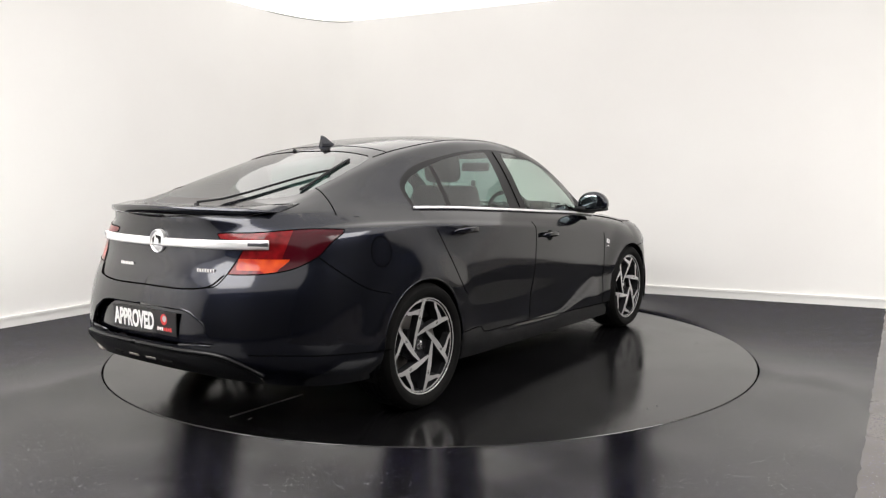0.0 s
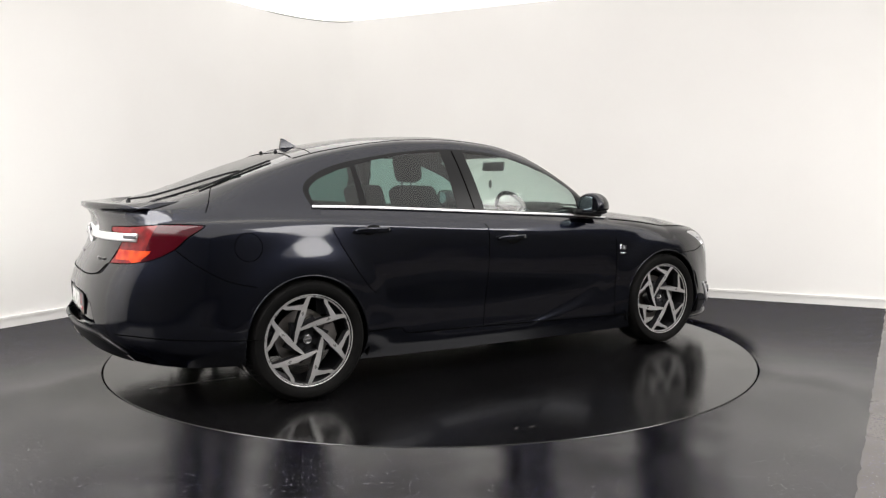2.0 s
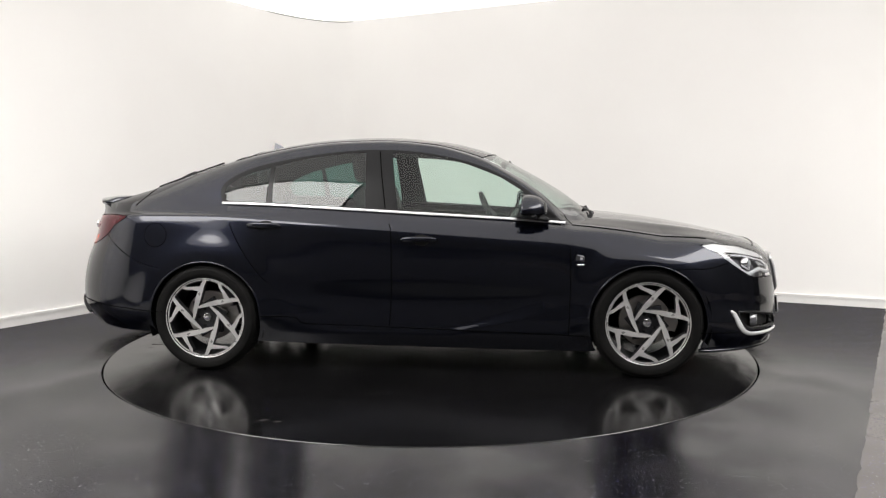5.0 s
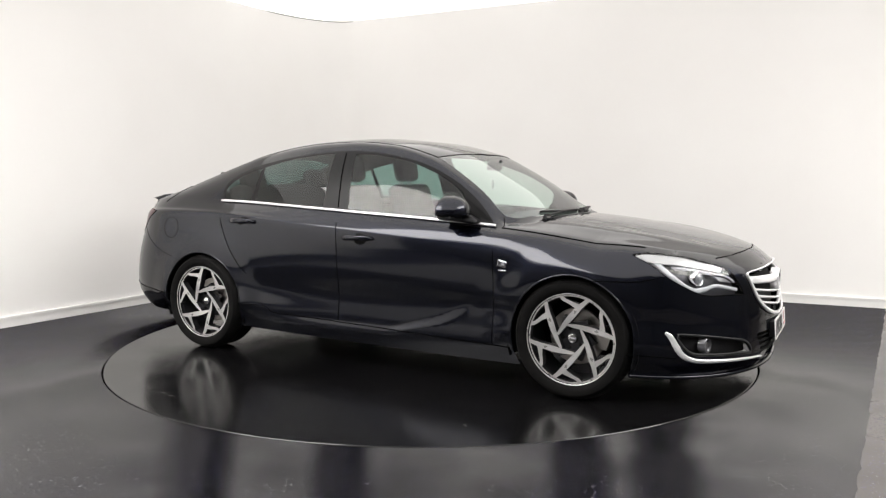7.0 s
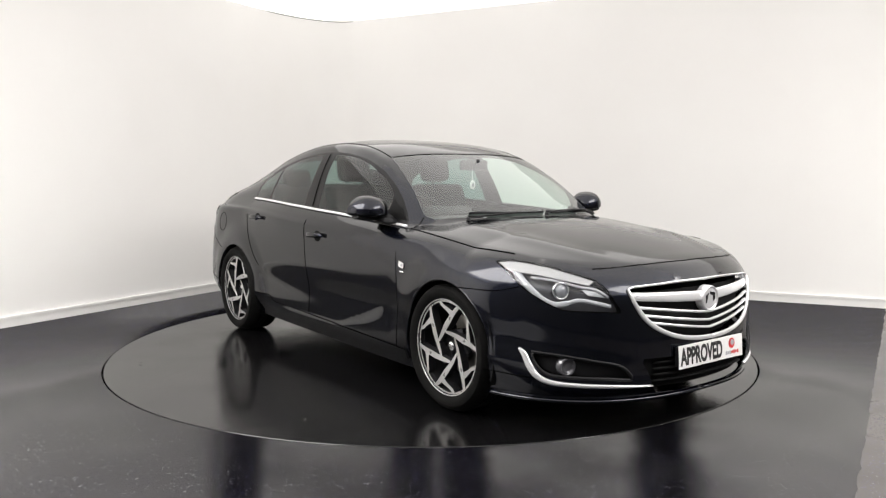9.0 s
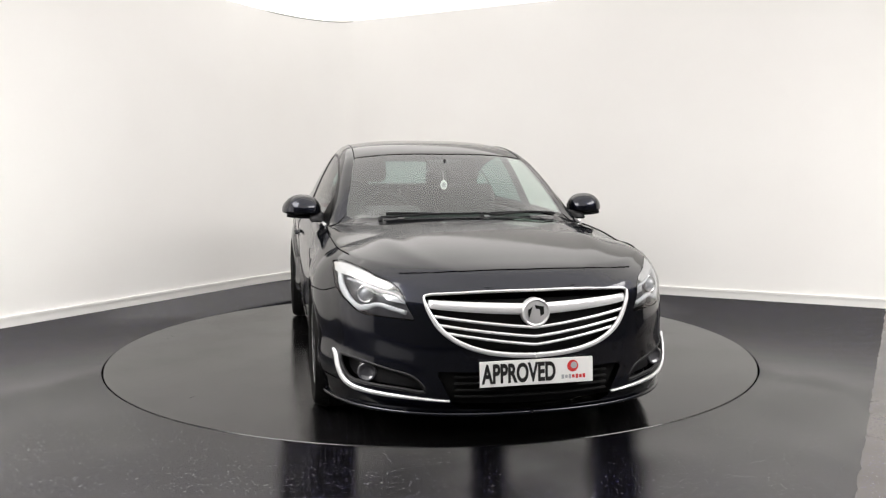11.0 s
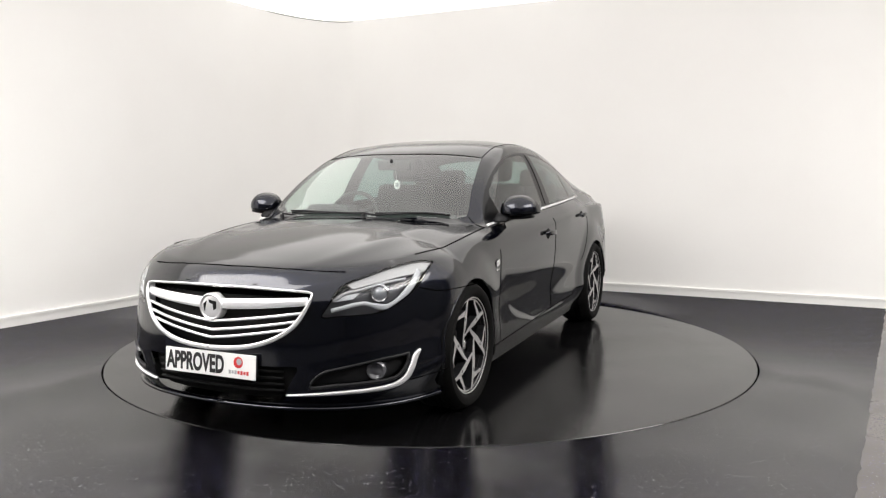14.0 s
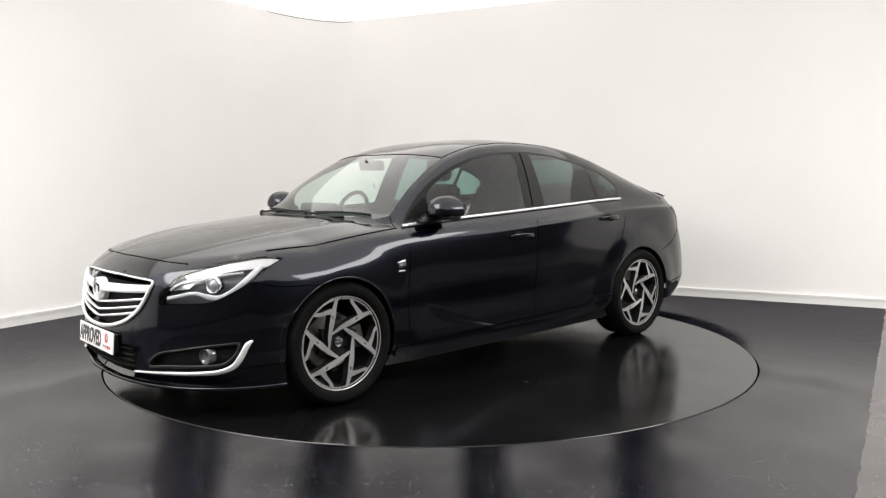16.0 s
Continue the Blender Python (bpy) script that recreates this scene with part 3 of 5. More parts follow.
    z[0, :] = ze[0, :]
    z[-1, :] = ze[-1, :]
    top = Sheet(np.stack([x, y, z], 2))
    top.n = -top.n if top.n[:, 2].mean() < 0 else top.n
    out = tub.n[:, 1].mean()
    tub.n = -tub.n if out < 0 else tub.n
    # one smooth shading across the joint of the two sheets, but for the side glass
    nt, nb = top.n.reshape(*top.shape, 3), tub.n.reshape(*tub.shape, 3)
    vt, vb = top.v.reshape(*top.shape, 3), tub.v.reshape(*tub.shape, 3)
    own_t, own_b = nt.copy(), nb.copy()

    def mixed(a, b, w):
        m = a * (1 - w) + b * w
        return m / np.linalg.norm(m, axis=-1, keepdims=True)
    for i in range(tub.shape[0]):
        p = vb[i, 0]
        if -1.22 < p[0] < 0.88:
            continue
        rim = np.concatenate([own_t[:, -1], own_t[0], own_t[-1]])
        d = ((np.concatenate([vt[:, -1], vt[0], vt[-1]]) - p) ** 2).sum(1)
        avg = mixed(own_b[i, 0], rim[int(np.argmin(d))], 0.5)
        for j in range(9):
            nb[i, j] = mixed(own_b[i, j], avg, 1 - j / 9)
    for i in range(top.shape[0]):
        p = vt[i, -1]
        if -1.22 < p[0] < 0.88:
            continue
        k = int(np.argmin(((vb[:, 0] - p) ** 2).sum(1)))
        for j in range(12):
            nt[i, -1 - j] = mixed(own_t[i, -1 - j], nb[k, 0], 1 - j / 12)
    for j in range(top.shape[1]):
        k = int(np.argmin(((vb[:, 0] - vt[0, j]) ** 2).sum(1)))
        for i in range(5):
            nt[i, j] = mixed(own_t[i, j], nb[k, 0], 1 - i / 5)
    top.n, tub.n = nt.reshape(-1, 3), nb.reshape(-1, 3)
    return tub, top


def circle(cx, cz, r, n=72):
    return [(cx + r * math.cos(2 * math.pi * i / n), cz + r * math.sin(2 * math.pi * i / n)) for i in range(n)]


AXLE_F, AXLE_R, AXLE_Z, TYRE_R = 1.398, -1.339, 0.335, 0.335
TUB, TOP = build_sheets()
car = tagged(new("car"), "dark midnight-blue hatchback car with silver wheels on a turntable", "car")


def both(points):
    return [(1, [tuple(p) for p in points]), (-1, [(p[0], -p[1], p[2]) for p in points])]


def on_side(pts, lift=0.0, sheet=None, n=None):
    """Lay (x, z) points on the car's flank."""
    s = sheet or TUB
    pts = smooth_curve(pts, n) if n else pts
    return [tuple(s.at(a, b, (0, 2), lift=lift)[0]) for a, b in pts]


def on_corner(pts, spin, lift=0.0, n=None):
    pts = smooth_curve(pts, n) if n else pts
    return [tuple(TUB.at(a, b, (0, 2), spin, lift=lift)[0]) for a, b in pts]


def on_front(pts, lift=0.0, n=None):
    pts = smooth_curve(pts, n) if n else pts
    return [tuple(TUB.at(a, b, (1, 2), where=lambda v: v[:, 0] > 1.2, lift=lift)[0]) for a, b in pts]


def on_rear(pts, lift=0.0, n=None):
    pts = smooth_curve(pts, n) if n else pts
    return [tuple(TUB.at(abs(a), b, (1, 2), where=lambda v: v[:, 0] < -1.2, lift=lift)[0] * np.array([1, 1 if a >= 0 else -1, 1])) for a, b in pts]


def on_top(pts, lift=0.0, n=None):
    pts = smooth_curve(pts, n) if n else pts
    return [tuple(TOP.at(a, abs(b), (0, 1), lift=lift)[0] * np.array([1, 1 if b >= 0 else -1, 1])) for a, b in pts]


def gap(points, parent, radius=0.0028, sides=(1, -1), name="panel_gap"):
    for s, pts in both(points):
        if s in sides:
            part(name, sweep(bmesh.new(), pts, radius, 6), GAP, parent)


def ribbon(name, points, width, height, mat, parent, normals, label="", sides=8, taper=False):
    bm = bmesh.new()
    pts = [Vector(p) for p in points]
    n = len(pts)
    rings = []
    for i, p in enumerate(pts):
        d = (pts[min(i + 1, n - 1)] - pts[max(i - 1, 0)]).normalized()
        up = Vector(normals[i] if isinstance(normals, list) else normals)
        side = d.cross(up).normalized()
        up = side.cross(d).normalized()
        k = 1.0
        if taper:
            k = max(0.12, min(1.0, 4.0 * min(i, n - 1 - i) / n + 0.12))
        w = (width[i] if isinstance(width, (list, np.ndarray)) else width) * k
        rings.append([bm.verts.new(p + side * w * math.copysign(abs(math.cos(a)) ** 0.6, math.cos(a))
                                   + up * height * math.copysign(abs(math.sin(a)) ** 0.6, math.sin(a)))
                      for a in (2 * math.pi * (j + 0.5) / sides for j in range(sides))])
    for p, q in zip(rings, rings[1:]):
        for j in range(sides):
            bm.faces.new((p[j], p[(j + 1) % sides], q[(j + 1) % sides], q[j]))
    bm.faces.new(rings[0][::-1])
    bm.faces.new(rings[-1])
    bmesh.ops.recalc_face_normals(bm, faces=bm.faces)
    return part(name, bm, mat, parent, label)


def words(text, size, mat, parent, place, name="lettering", extrude=0.0008, stretch=1.0):
    cu = bpy.data.curves.new(name, "FONT")
    cu.body, cu.size, cu.align_x, cu.align_y, cu.extrude = text, size, "CENTER", "CENTER", extrude
    cu.offset = size * 0.036
    tmp = new(name, cu)
    me = bpy.data.meshes.new_from_object(tmp.evaluated_get(bpy.context.evaluated_depsgraph_get()))
    bpy.data.objects.remove(tmp)
    me.materials.clear()
    me.materials.append(mat)
    ob = new(name, me)
    ob.parent = parent
    ob.matrix_local = place @ Matrix.Diagonal((stretch, 1, 1, 1))
    return ob


# ---- cut the panels out of the skin ----
ARCH_Z, ARCH_R = 0.337, 0.353
for cx in (AXLE_F, AXLE_R):
    TUB.cut("arch", circle(cx, ARCH_Z, ARCH_R), (0, 2), lambda c: c[:, 1] > 0.6)

HEADLIGHT = smooth_curve([(0.620, 0.808), (0.69, 0.818), (0.753, 0.815), (0.878, 0.797), (0.981, 0.770), (1.083, 0.740), (1.140, 0.700), (1.180, 0.642),
                          (1.206, 0.592), (1.121, 0.594), (0.970, 0.598), (0.907, 0.612), (0.825, 0.652), (0.752, 0.698), (0.688, 0.755), (0.620, 0.805)], 90)
TUB.cut("headlight", HEADLIGHT, (0, 2), lambda c: c[:, 1] > 0.9, spin=45)
TAIL = np.vstack([smooth_curve([(-1.282, 0.930), (-1.282, 0.957), (-1.117, 0.963), (-0.900, 0.978), (-0.740, 0.974), (-0.715, 0.962), (-0.781, 0.909), (-0.839, 0.853),
                                (-0.949, 0.802), (-1.088, 0.780), (-1.246, 0.774)], 70), [(-1.192, 0.852), (-1.150, 0.918), (-1.2, 0.925)]])
TUB.cut("tail_light", TAIL, (0, 2), lambda c: c[:, 1] > 0.9, spin=-45)
TUB.cut("tail_amber", [(-1.215, 0.795), (-1.02, 0.795), (-0.955, 0.845), (-1.185, 0.845)], (0, 2), lambda c: c[:, 1] > 0.9, ["tail_light"], spin=-45)
TUB.cut("tail_dark", [(-0.94, 0.99), (-0.70, 0.99), (-0.70, 0.93), (-0.95, 0.79), (-1.02, 0.79)], (0, 2), lambda c: c[:, 1] > 0.9, ["tail_light"], spin=-45)
GRILLE_HALF = [(0.0, 0.712), (0.13, 0.712), (0.26, 0.709), (0.40, 0.703), (0.462, 0.697), (0.474, 0.680), (0.455, 0.626), (0.410, 0.555), (0.340, 0.502), (0.24, 0.465), (0.12, 0.446), (0.0, 0.440)]
GRILLE = smooth_curve(GRILLE_HALF, 70)
TUB.cut("grille", [*map(tuple, GRILLE), (-0.05, 0.440), (-0.05, 0.712)], (1, 2), lambda c: c[:, 0] > 1.6)
LOWER = [(-0.05, 0.372), (0.0, 0.372), (0.30, 0.372), (0.44, 0.372), (0.41, 0.32), (0.385, 0.270), (0.365, 0.225), (0.33, 0.200), (0.15, 0.192), (-0.05, 0.190)]
TUB.cut("lower_grille", LOWER, (1, 2), lambda c: c[:, 0] > 1.6)
FOG = smooth_curve([(0.800, 0.402), (0.950, 0.390), (1.10, 0.368), (1.215, 0.342), (1.262, 0.280), (1.148, 0.285), (0.979, 0.290), (0.872, 0.300), (0.815, 0.350), (0.800, 0.400)], 60)
TUB.cut("fog_recess", FOG, (0, 2), lambda c: c[:, 1] > 0.9, spin=45)
PLATE_BAY = [(-0.05, 0.615), (0.0, 0.615), (0.30, 0.612), (0.36, 0.60), (0.44, 0.555), (0.50, 0.465), (0.48, 0.452), (0.3, 0.448), (-0.05, 0.448)]
TUB.cut("plate_bay", PLATE_BAY, (1, 2), lambda c: c[:, 0] < -1.6)
DIFFUSER = [(-0.05, 0.425), (0.28, 0.422), (0.52, 0.415), (0.62, 0.375), (0.66, 0.345), (0.66, 0.20), (-0.05, 0.20)]
TUB.cut("diffuser", DIFFUSER, (1, 2), lambda c: c[:, 0] < -1.6)

SILL = [(1.04, 0.252), (0.5, 0.270), (0.0, 0.284), (-0.5, 0.299), (-0.68, 0.304), (-0.735, 0.315), (-0.78, 0.344), (-0.985, 0.349)]
B_LINE = [(-0.200, 1.02), (-0.172, 0.93), (-0.157, 0.864), (-0.158, 0.541), (-0.175, 0.295)]
F_LINE = [(0.915, 0.94), (0.928, 0.80), (0.934, 0.63), (0.932, 0.45), (0.925, 0.257)]
R_LINE = [(-1.225, 1.05), (-1.18, 0.93), (-1.125, 0.821), (-1.05, 0.70), (-0.978, 0.605), (-0.93, 0.56)]
front_door_outline = [*F_LINE, *[(x, z) for x, z in SILL if -0.17 < x < 0.9], *B_LINE[::-1], (-0.2, 1.2), (0.91, 1.2)]
rear_door_outline = [*B_LINE, *[(x, z) for x, z in SILL if -0.9 < x < -0.18], (-0.985, 0.349), (-0.985, 0.50), *R_LINE[::-1][1:], (-1.24, 1.2), (-0.2, 1.2)]
TUB.cut("front_door", front_door_outline, (0, 2), lambda c: c[:, 1] > 0.6, ["body"])
TUB.cut("rear_door", rear_door_outline, (0, 2), lambda c: c[:, 1] > 0.6, ["body"])
TUB.cut("rocker", [(1.05, 0.252), *SILL[1:], (-0.985, 0.1), (1.05, 0.1)], (0, 2), lambda c: c[:, 1] > 0.6, ["body"])
TUB.cut("front_bumper", [(0.30, 0.665), (0.62, 0.672), (0.74, 0.70), (1.2, 0.62), (1.9, 0.9), (1.9, 0.0), (0.30, 0.0)], (0, 2), lambda c: (c[:, 1] > 0.7) & (c[:, 0] > 0), ["body"], spin=45)
TUB.cut("rear_bumper", [(-1.9, 0.70), (-1.35, 0.715), (-1.23, 0.765), (-0.95, 0.79), (-0.86, 0.825), (-0.60, 0.68), (-0.45, 0.64), (-0.45, 0.0), (-1.9, 0.0)], (0, 2),
        lambda c: (c[:, 1] > 0.7) & (c[:, 0] < 0), ["body"], spin=-45)
TUB.cut("boot_lid", [(-0.05, 1.2), (-0.05, 0.702), (0.0, 0.702), (0.29, 0.700), (0.43, 0.718), (0.48, 0.769), (0.54, 0.90), (0.62, 0.97), (0.80, 0.985), (0.80, 1.2)], (1, 2), lambda c: c[:, 0] < -1.7, ["body"])

# the glasshouse
DLO = smooth_curve([(0.895, 0.936), (0.80, 1.030), (0.70, 1.115), (0.55, 1.210), (0.33, 1.304), (0.04, 1.368), (-0.27, 1.390), (-0.52, 1.378), (-0.75, 1.349),
                    (-1.05, 1.290), (-1.215, 1.222), (-1.285, 1.150), (-1.262, 1.052)], 80)
TOP.cut("window_frame", [*map(tuple, DLO), (-1.262, 1.0), (0.5, 0.90), (0.9, 0.90)], (0, 2), lambda c: c[:, 1] > 0.57)
BELT = line_of(LINES[0]["z"])


def pane_outline(lo, hi, upper):
    """Belt edge from lo to hi, closed by the upper curve."""
    return [*[(x, float(BELT(x)) + 0.020) for x in np.linspace(lo, hi, 24)], *map(tuple, upper)]


TOP.cut("front_pane", pane_outline(-0.125, 0.655, smooth_curve([(0.665, 1.00), (0.662, 1.105), (0.56, 1.180), (0.468, 1.230), (0.226, 1.318), (0.02, 1.356), (-0.182, 1.369)], 30)), (0, 2), lambda c: c[:, 1] > 0.57)
TOP.cut("rear_pane", pane_outline(-0.93, -0.330, smooth_curve([(-0.352, 1.372), (-0.52, 1.362), (-0.66, 1.344), (-0.80, 1.320), (-0.945, 1.287)], 20)), (0, 2), lambda c: c[:, 1] > 0.57)
TOP.cut("quarter_pane", pane_outline(-1.225, -0.972, smooth_curve([(-0.975, 1.277), (-1.06, 1.254), (-1.19, 1.200), (-1.252, 1.145), (-1.242, 1.072)], 24)), (0, 2), lambda c: c[:, 1] > 0.57)
SCREEN = [(1.112, -0.05), (1.112, 0.0), (1.105, 0.20), (1.085, 0.38), (1.050, 0.52), (0.99, 0.62), (0.905, 0.678), (0.86, 0.672), (0.741, 0.640), (0.56, 0.604), (0.40, 0.573),
          (0.395, 0.55), (0.43, 0.42), (0.455, 0.25), (0.468, 0.0), (0.468, -0.05)]
TOP.cut("windscreen", SCREEN, (0, 1))
REAR_WIN = [(-1.945, -0.05), (-1.945, 0.0), (-1.94, 0.25), (-1.915, 0.42), (-1.86, 0.51), (-1.76, 0.545), (-1.60, 0.545), (-1.40, 0.522), (-1.29, 0.497),
            (-1.262, 0.46), (-1.25, 0.233), (-1.247, 0.0), (-1.247, -0.05)]
TOP.cut("rear_window", REAR_WIN, (0, 1))
HOOD = [(2.187, -0.05), (2.187, 0.0), (2.178, 0.16), (2.157, 0.322), (2.12, 0.47), (2.08, 0.575), (2.03, 0.66), (2.0, 1.0), (0.945, 1.0), (0.945, 0.80), (0.905, 0.70), (0.905, 0.678), (0.99, 0.62), (1.050, 0.52),
        (1.085, 0.38), (1.105, 0.20), (1.112, 0.0), (1.112, -0.05)]
TOP.cut("hood", HOOD, (0, 1), None, ["body"])
TOP.cut("bumper_top", [(2.5, -0.1), (2.5, 1.0), (2.0, 1.0), (2.03, 0.66), (2.08, 0.575), (2.12, 0.47), (2.157, 0.322), (2.178, 0.16), (2.187, 0.0), (2.187, -0.1)], (0, 1), None, ["body"])
TOP.cut("boot_top", [(-2.5, -0.1), (-1.945, -0.1), (-1.945, 0.0), (-1.94, 0.25), (-1.915, 0.42), (-1.86, 0.51), (-1.755, 0.56), (-1.80, 0.70), (-1.85, 0.90), (-2.5, 0.9)], (0, 1), None, ["body"])


# ---- body panels ----
body = skin("body_shell", [TUB.piece(["body", "rocker"], (1, -1)), TOP.piece(["body"], (1, -1))], PAINT, car)
hood = skin("hood", [TOP.piece(["hood"], (1, -1))], PAINT, car)
front_bumper = skin("front_bumper", [TUB.piece(["front_bumper"], (1, -1)), TOP.piece(["bumper_top"], (1, -1))], PAINT, car)
rear_bumper = skin("rear_bumper", [TUB.piece(["rear_bumper"], (1, -1))], PAINT, car)
boot = skin("boot_lid", [TUB.piece(["boot_lid"], (1, -1)), TOP.piece(["boot_top"], (1, -1))], PAINT, car)
doors = {}
for s in (-1, 1):
    for kind in ("front_door", "rear_door"):
        doors[kind, s] = skin(kind, [TUB.piece([kind], (s,))], PAINT, car)
    doors["front_pane", s] = skin("window_pane", [TOP.piece(["front_pane"], (s,))], GLASS, doors["front_door", s], "green-tinted side glass")
    doors["rear_pane", s] = skin("window_pane", [TOP.piece(["rear_pane"], (s,))], GLASS_DARK, doors["rear_door", s], "dark privacy side glass")
    skin("quarter_window", [TOP.piece(["quarter_pane"], (s,))], GLASS_DARK, car, "dark privacy quarter glass")
    skin("window_frame", [TOP.piece(["window_frame"], (s,))], GLOSS_BLACK, car, "black window surround and pillar trim")
windscreen = skin("windscreen", [TOP.piece(["windscreen"], (1, -1))], SCREEN_GLASS, car, "clear green-tinted windscreen")
rear_window = skin("rear_window", [TOP.piece(["rear_window"], (1, -1))], REAR_GLASS, car, "dark tinted sloping rear window")
skin("roof_lining", [TOP.piece(["body"], (1, -1))], FABRIC, car, "dark roof lining", sink=0.012)
for pane in (windscreen, rear_window):
    pane.visible_shadow = False

# shut lines
gap(on_side(F_LINE[1:], n=20), car)
gap(on_side(B_LINE[1:], n=24), car)
gap(on_side(R_LINE[1:], n=20), car)
gap(on_side(SILL, n=50), car, 0.0035)
gap([tuple(p) for p in perimeter(LINES[0]) if p[0] < 1.77][:N_SIDE // 4], car, 0.003)
for seam in (smooth_curve([(2.187, 0.0), (2.178, 0.16), (2.157, 0.322), (2.12, 0.47), (2.087, 0.562)], 32),):
    gap(on_top(seam), car, 0.0032)
gap(on_top([(0.945, 0.785), (0.93, 0.74), (0.905, 0.69)], n=10), car)
gap(on_top([(0.395, 0.572), (0.1, 0.556), (-0.4, 0.545), (-0.9, 0.535), (-1.262, 0.505)], n=40), car, 0.003)
gap(on_top([(0.468, 0.0), (0.455, 0.25), (0.43, 0.42), (0.395, 0.56)], n=24), car, 0.0035)
gap(on_top([(-1.247, 0.0), (-1.25, 0.233), (-1.262, 0.47)], n=20), car, 0.0035)
gap(on_top([(-1.13, 0.0), (-1.135, 0.25), (-1.15, 0.505)], n=20), car, 0.0025)
gap(on_top([(-1.745, 0.545), (-1.80, 0.70), (-1.835, 0.775)], n=12), car)
gap(on_corner([(0.30, 0.660), (0.50, 0.668), (0.62, 0.672), (0.74, 0.70)], 45, n=14), car)
gap(on_corner([(-1.246, 0.774), (-1.30, 0.722), (-1.37, 0.712)], -45, n=8), car)
gap(on_rear([(0.0, 0.702), (0.15, 0.701), (0.29, 0.702), (0.43, 0.718), (0.49, 0.770)], n=20), car, 0.004)
gap(on_corner([(-0.835, 0.853), (-0.72, 0.765), (-0.60, 0.685), (-0.49, 0.648)], -45, n=14), car, 0.0025)
gap(on_corner([(0.55, 0.286), (0.65, 0.285), (0.80, 0.276)], 45, n=12), car, 0.003)
gap(on_corner([(-0.475, 0.372), (-0.62, 0.385), (-0.80, 0.402), (-1.0, 0.42), (-1.15, 0.424)], -45, n=30), car, 0.003)
flap = [TUB.at(-1.655 + 0.072 * math.cos(a), 0.855 + 0.074 * math.sin(a))[0] * np.array([1, -1, 1]) for a in np.linspace(0, 2 * math.pi, 41)[:-1]]
part("fuel_flap_gap", sweep(bmesh.new(), flap, 0.0022, 6, closed=True), GAP, car, "round fuel flap outline")
pillar = [tuple(TOP.at(a, b, (0, 2), where=lambda v: v[:, 1] > 0.57, lift=0.002)[0]) for a, b in smooth_curve([(-0.205, 1.022), (-0.235, 1.20), (-0.262, 1.375)], 14)]
gap(pillar, car, 0.003)
# wheel arch lips
for cx in (AXLE_F, AXLE_R):
    a0, a1 = (-0.42, math.pi + 0.30) if cx > 0 else (-0.05, math.pi + 0.32)
    lip = []
    for a in np.linspace(a0, a1, 60):
        x, z = cx + ARCH_R * math.cos(a), ARCH_Z + ARCH_R * math.sin(a)
        lip.append(tuple(TUB.at(x, z, lift=-0.004)[0]))
    for s, pts in both(lip):
        part("arch_lip", sweep(bmesh.new(), pts, 0.006, 8), PAINT, car)
        liner = bmesh.new()
        n = 40
        rows = [[liner.verts.new((cx + 0.378 * math.cos(a), s * y, ARCH_Z + 0.378 * math.sin(a))) for a in np.linspace(-0.35, math.pi + 0.35, n)] for y in (0.50, 0.905)]
        rim_in = [liner.verts.new((cx + 0.02 * math.cos(a), s * 0.50, ARCH_Z)) for a in np.linspace(-0.35, math.pi + 0.35, n)]
        for i in range(n - 1):
            liner.faces.new((rows[0][i], rows[0][i + 1], rows[1][i + 1], rows[1][i]))
            liner.faces.new((rows[0][i], rows[0][i + 1], rim_in[i + 1], rim_in[i]))
        part("wheel_well", liner, UNDER, car, "black wheel arch liner")

# underside
for size, at in (((3.85, 1.16, 0.10), (0.23, 0, 0.235)), ((1.92, 1.70, 0.12), (0.02, 0, 0.235)), ((0.36, 1.02, 0.06), (1.96, 0, 0.225)), ((0.50, 1.20, 0.08), (-1.93, 0, 0.375))):
    part("underbody", box(bmesh.new(), size, at, bevel=0.02), UNDER, car)

# ---- glass trim, chrome and handles ----
belt_pts = [(x, float(BELT(x)) + 0.008) for x in np.linspace(0.905, -1.258, 60)]
for s in (1, -1):
    pts, nrm = [], []
    for x, z in belt_pts:
        p, n = TOP.at(x, z, (0, 2), where=lambda v: v[:, 1] > 0.57)
        q = np.array([x, float(line_of(LINES[0]["y"])(x)) + 0.003, z])
        pts.append(q * np.array([1, s, 1]))
        nrm.append((0, s * 0.9, 0.4))
    ribbon("belt_trim", pts, 0.0085, 0.006, SATIN, car, nrm, "bright chrome strip under the side windows")


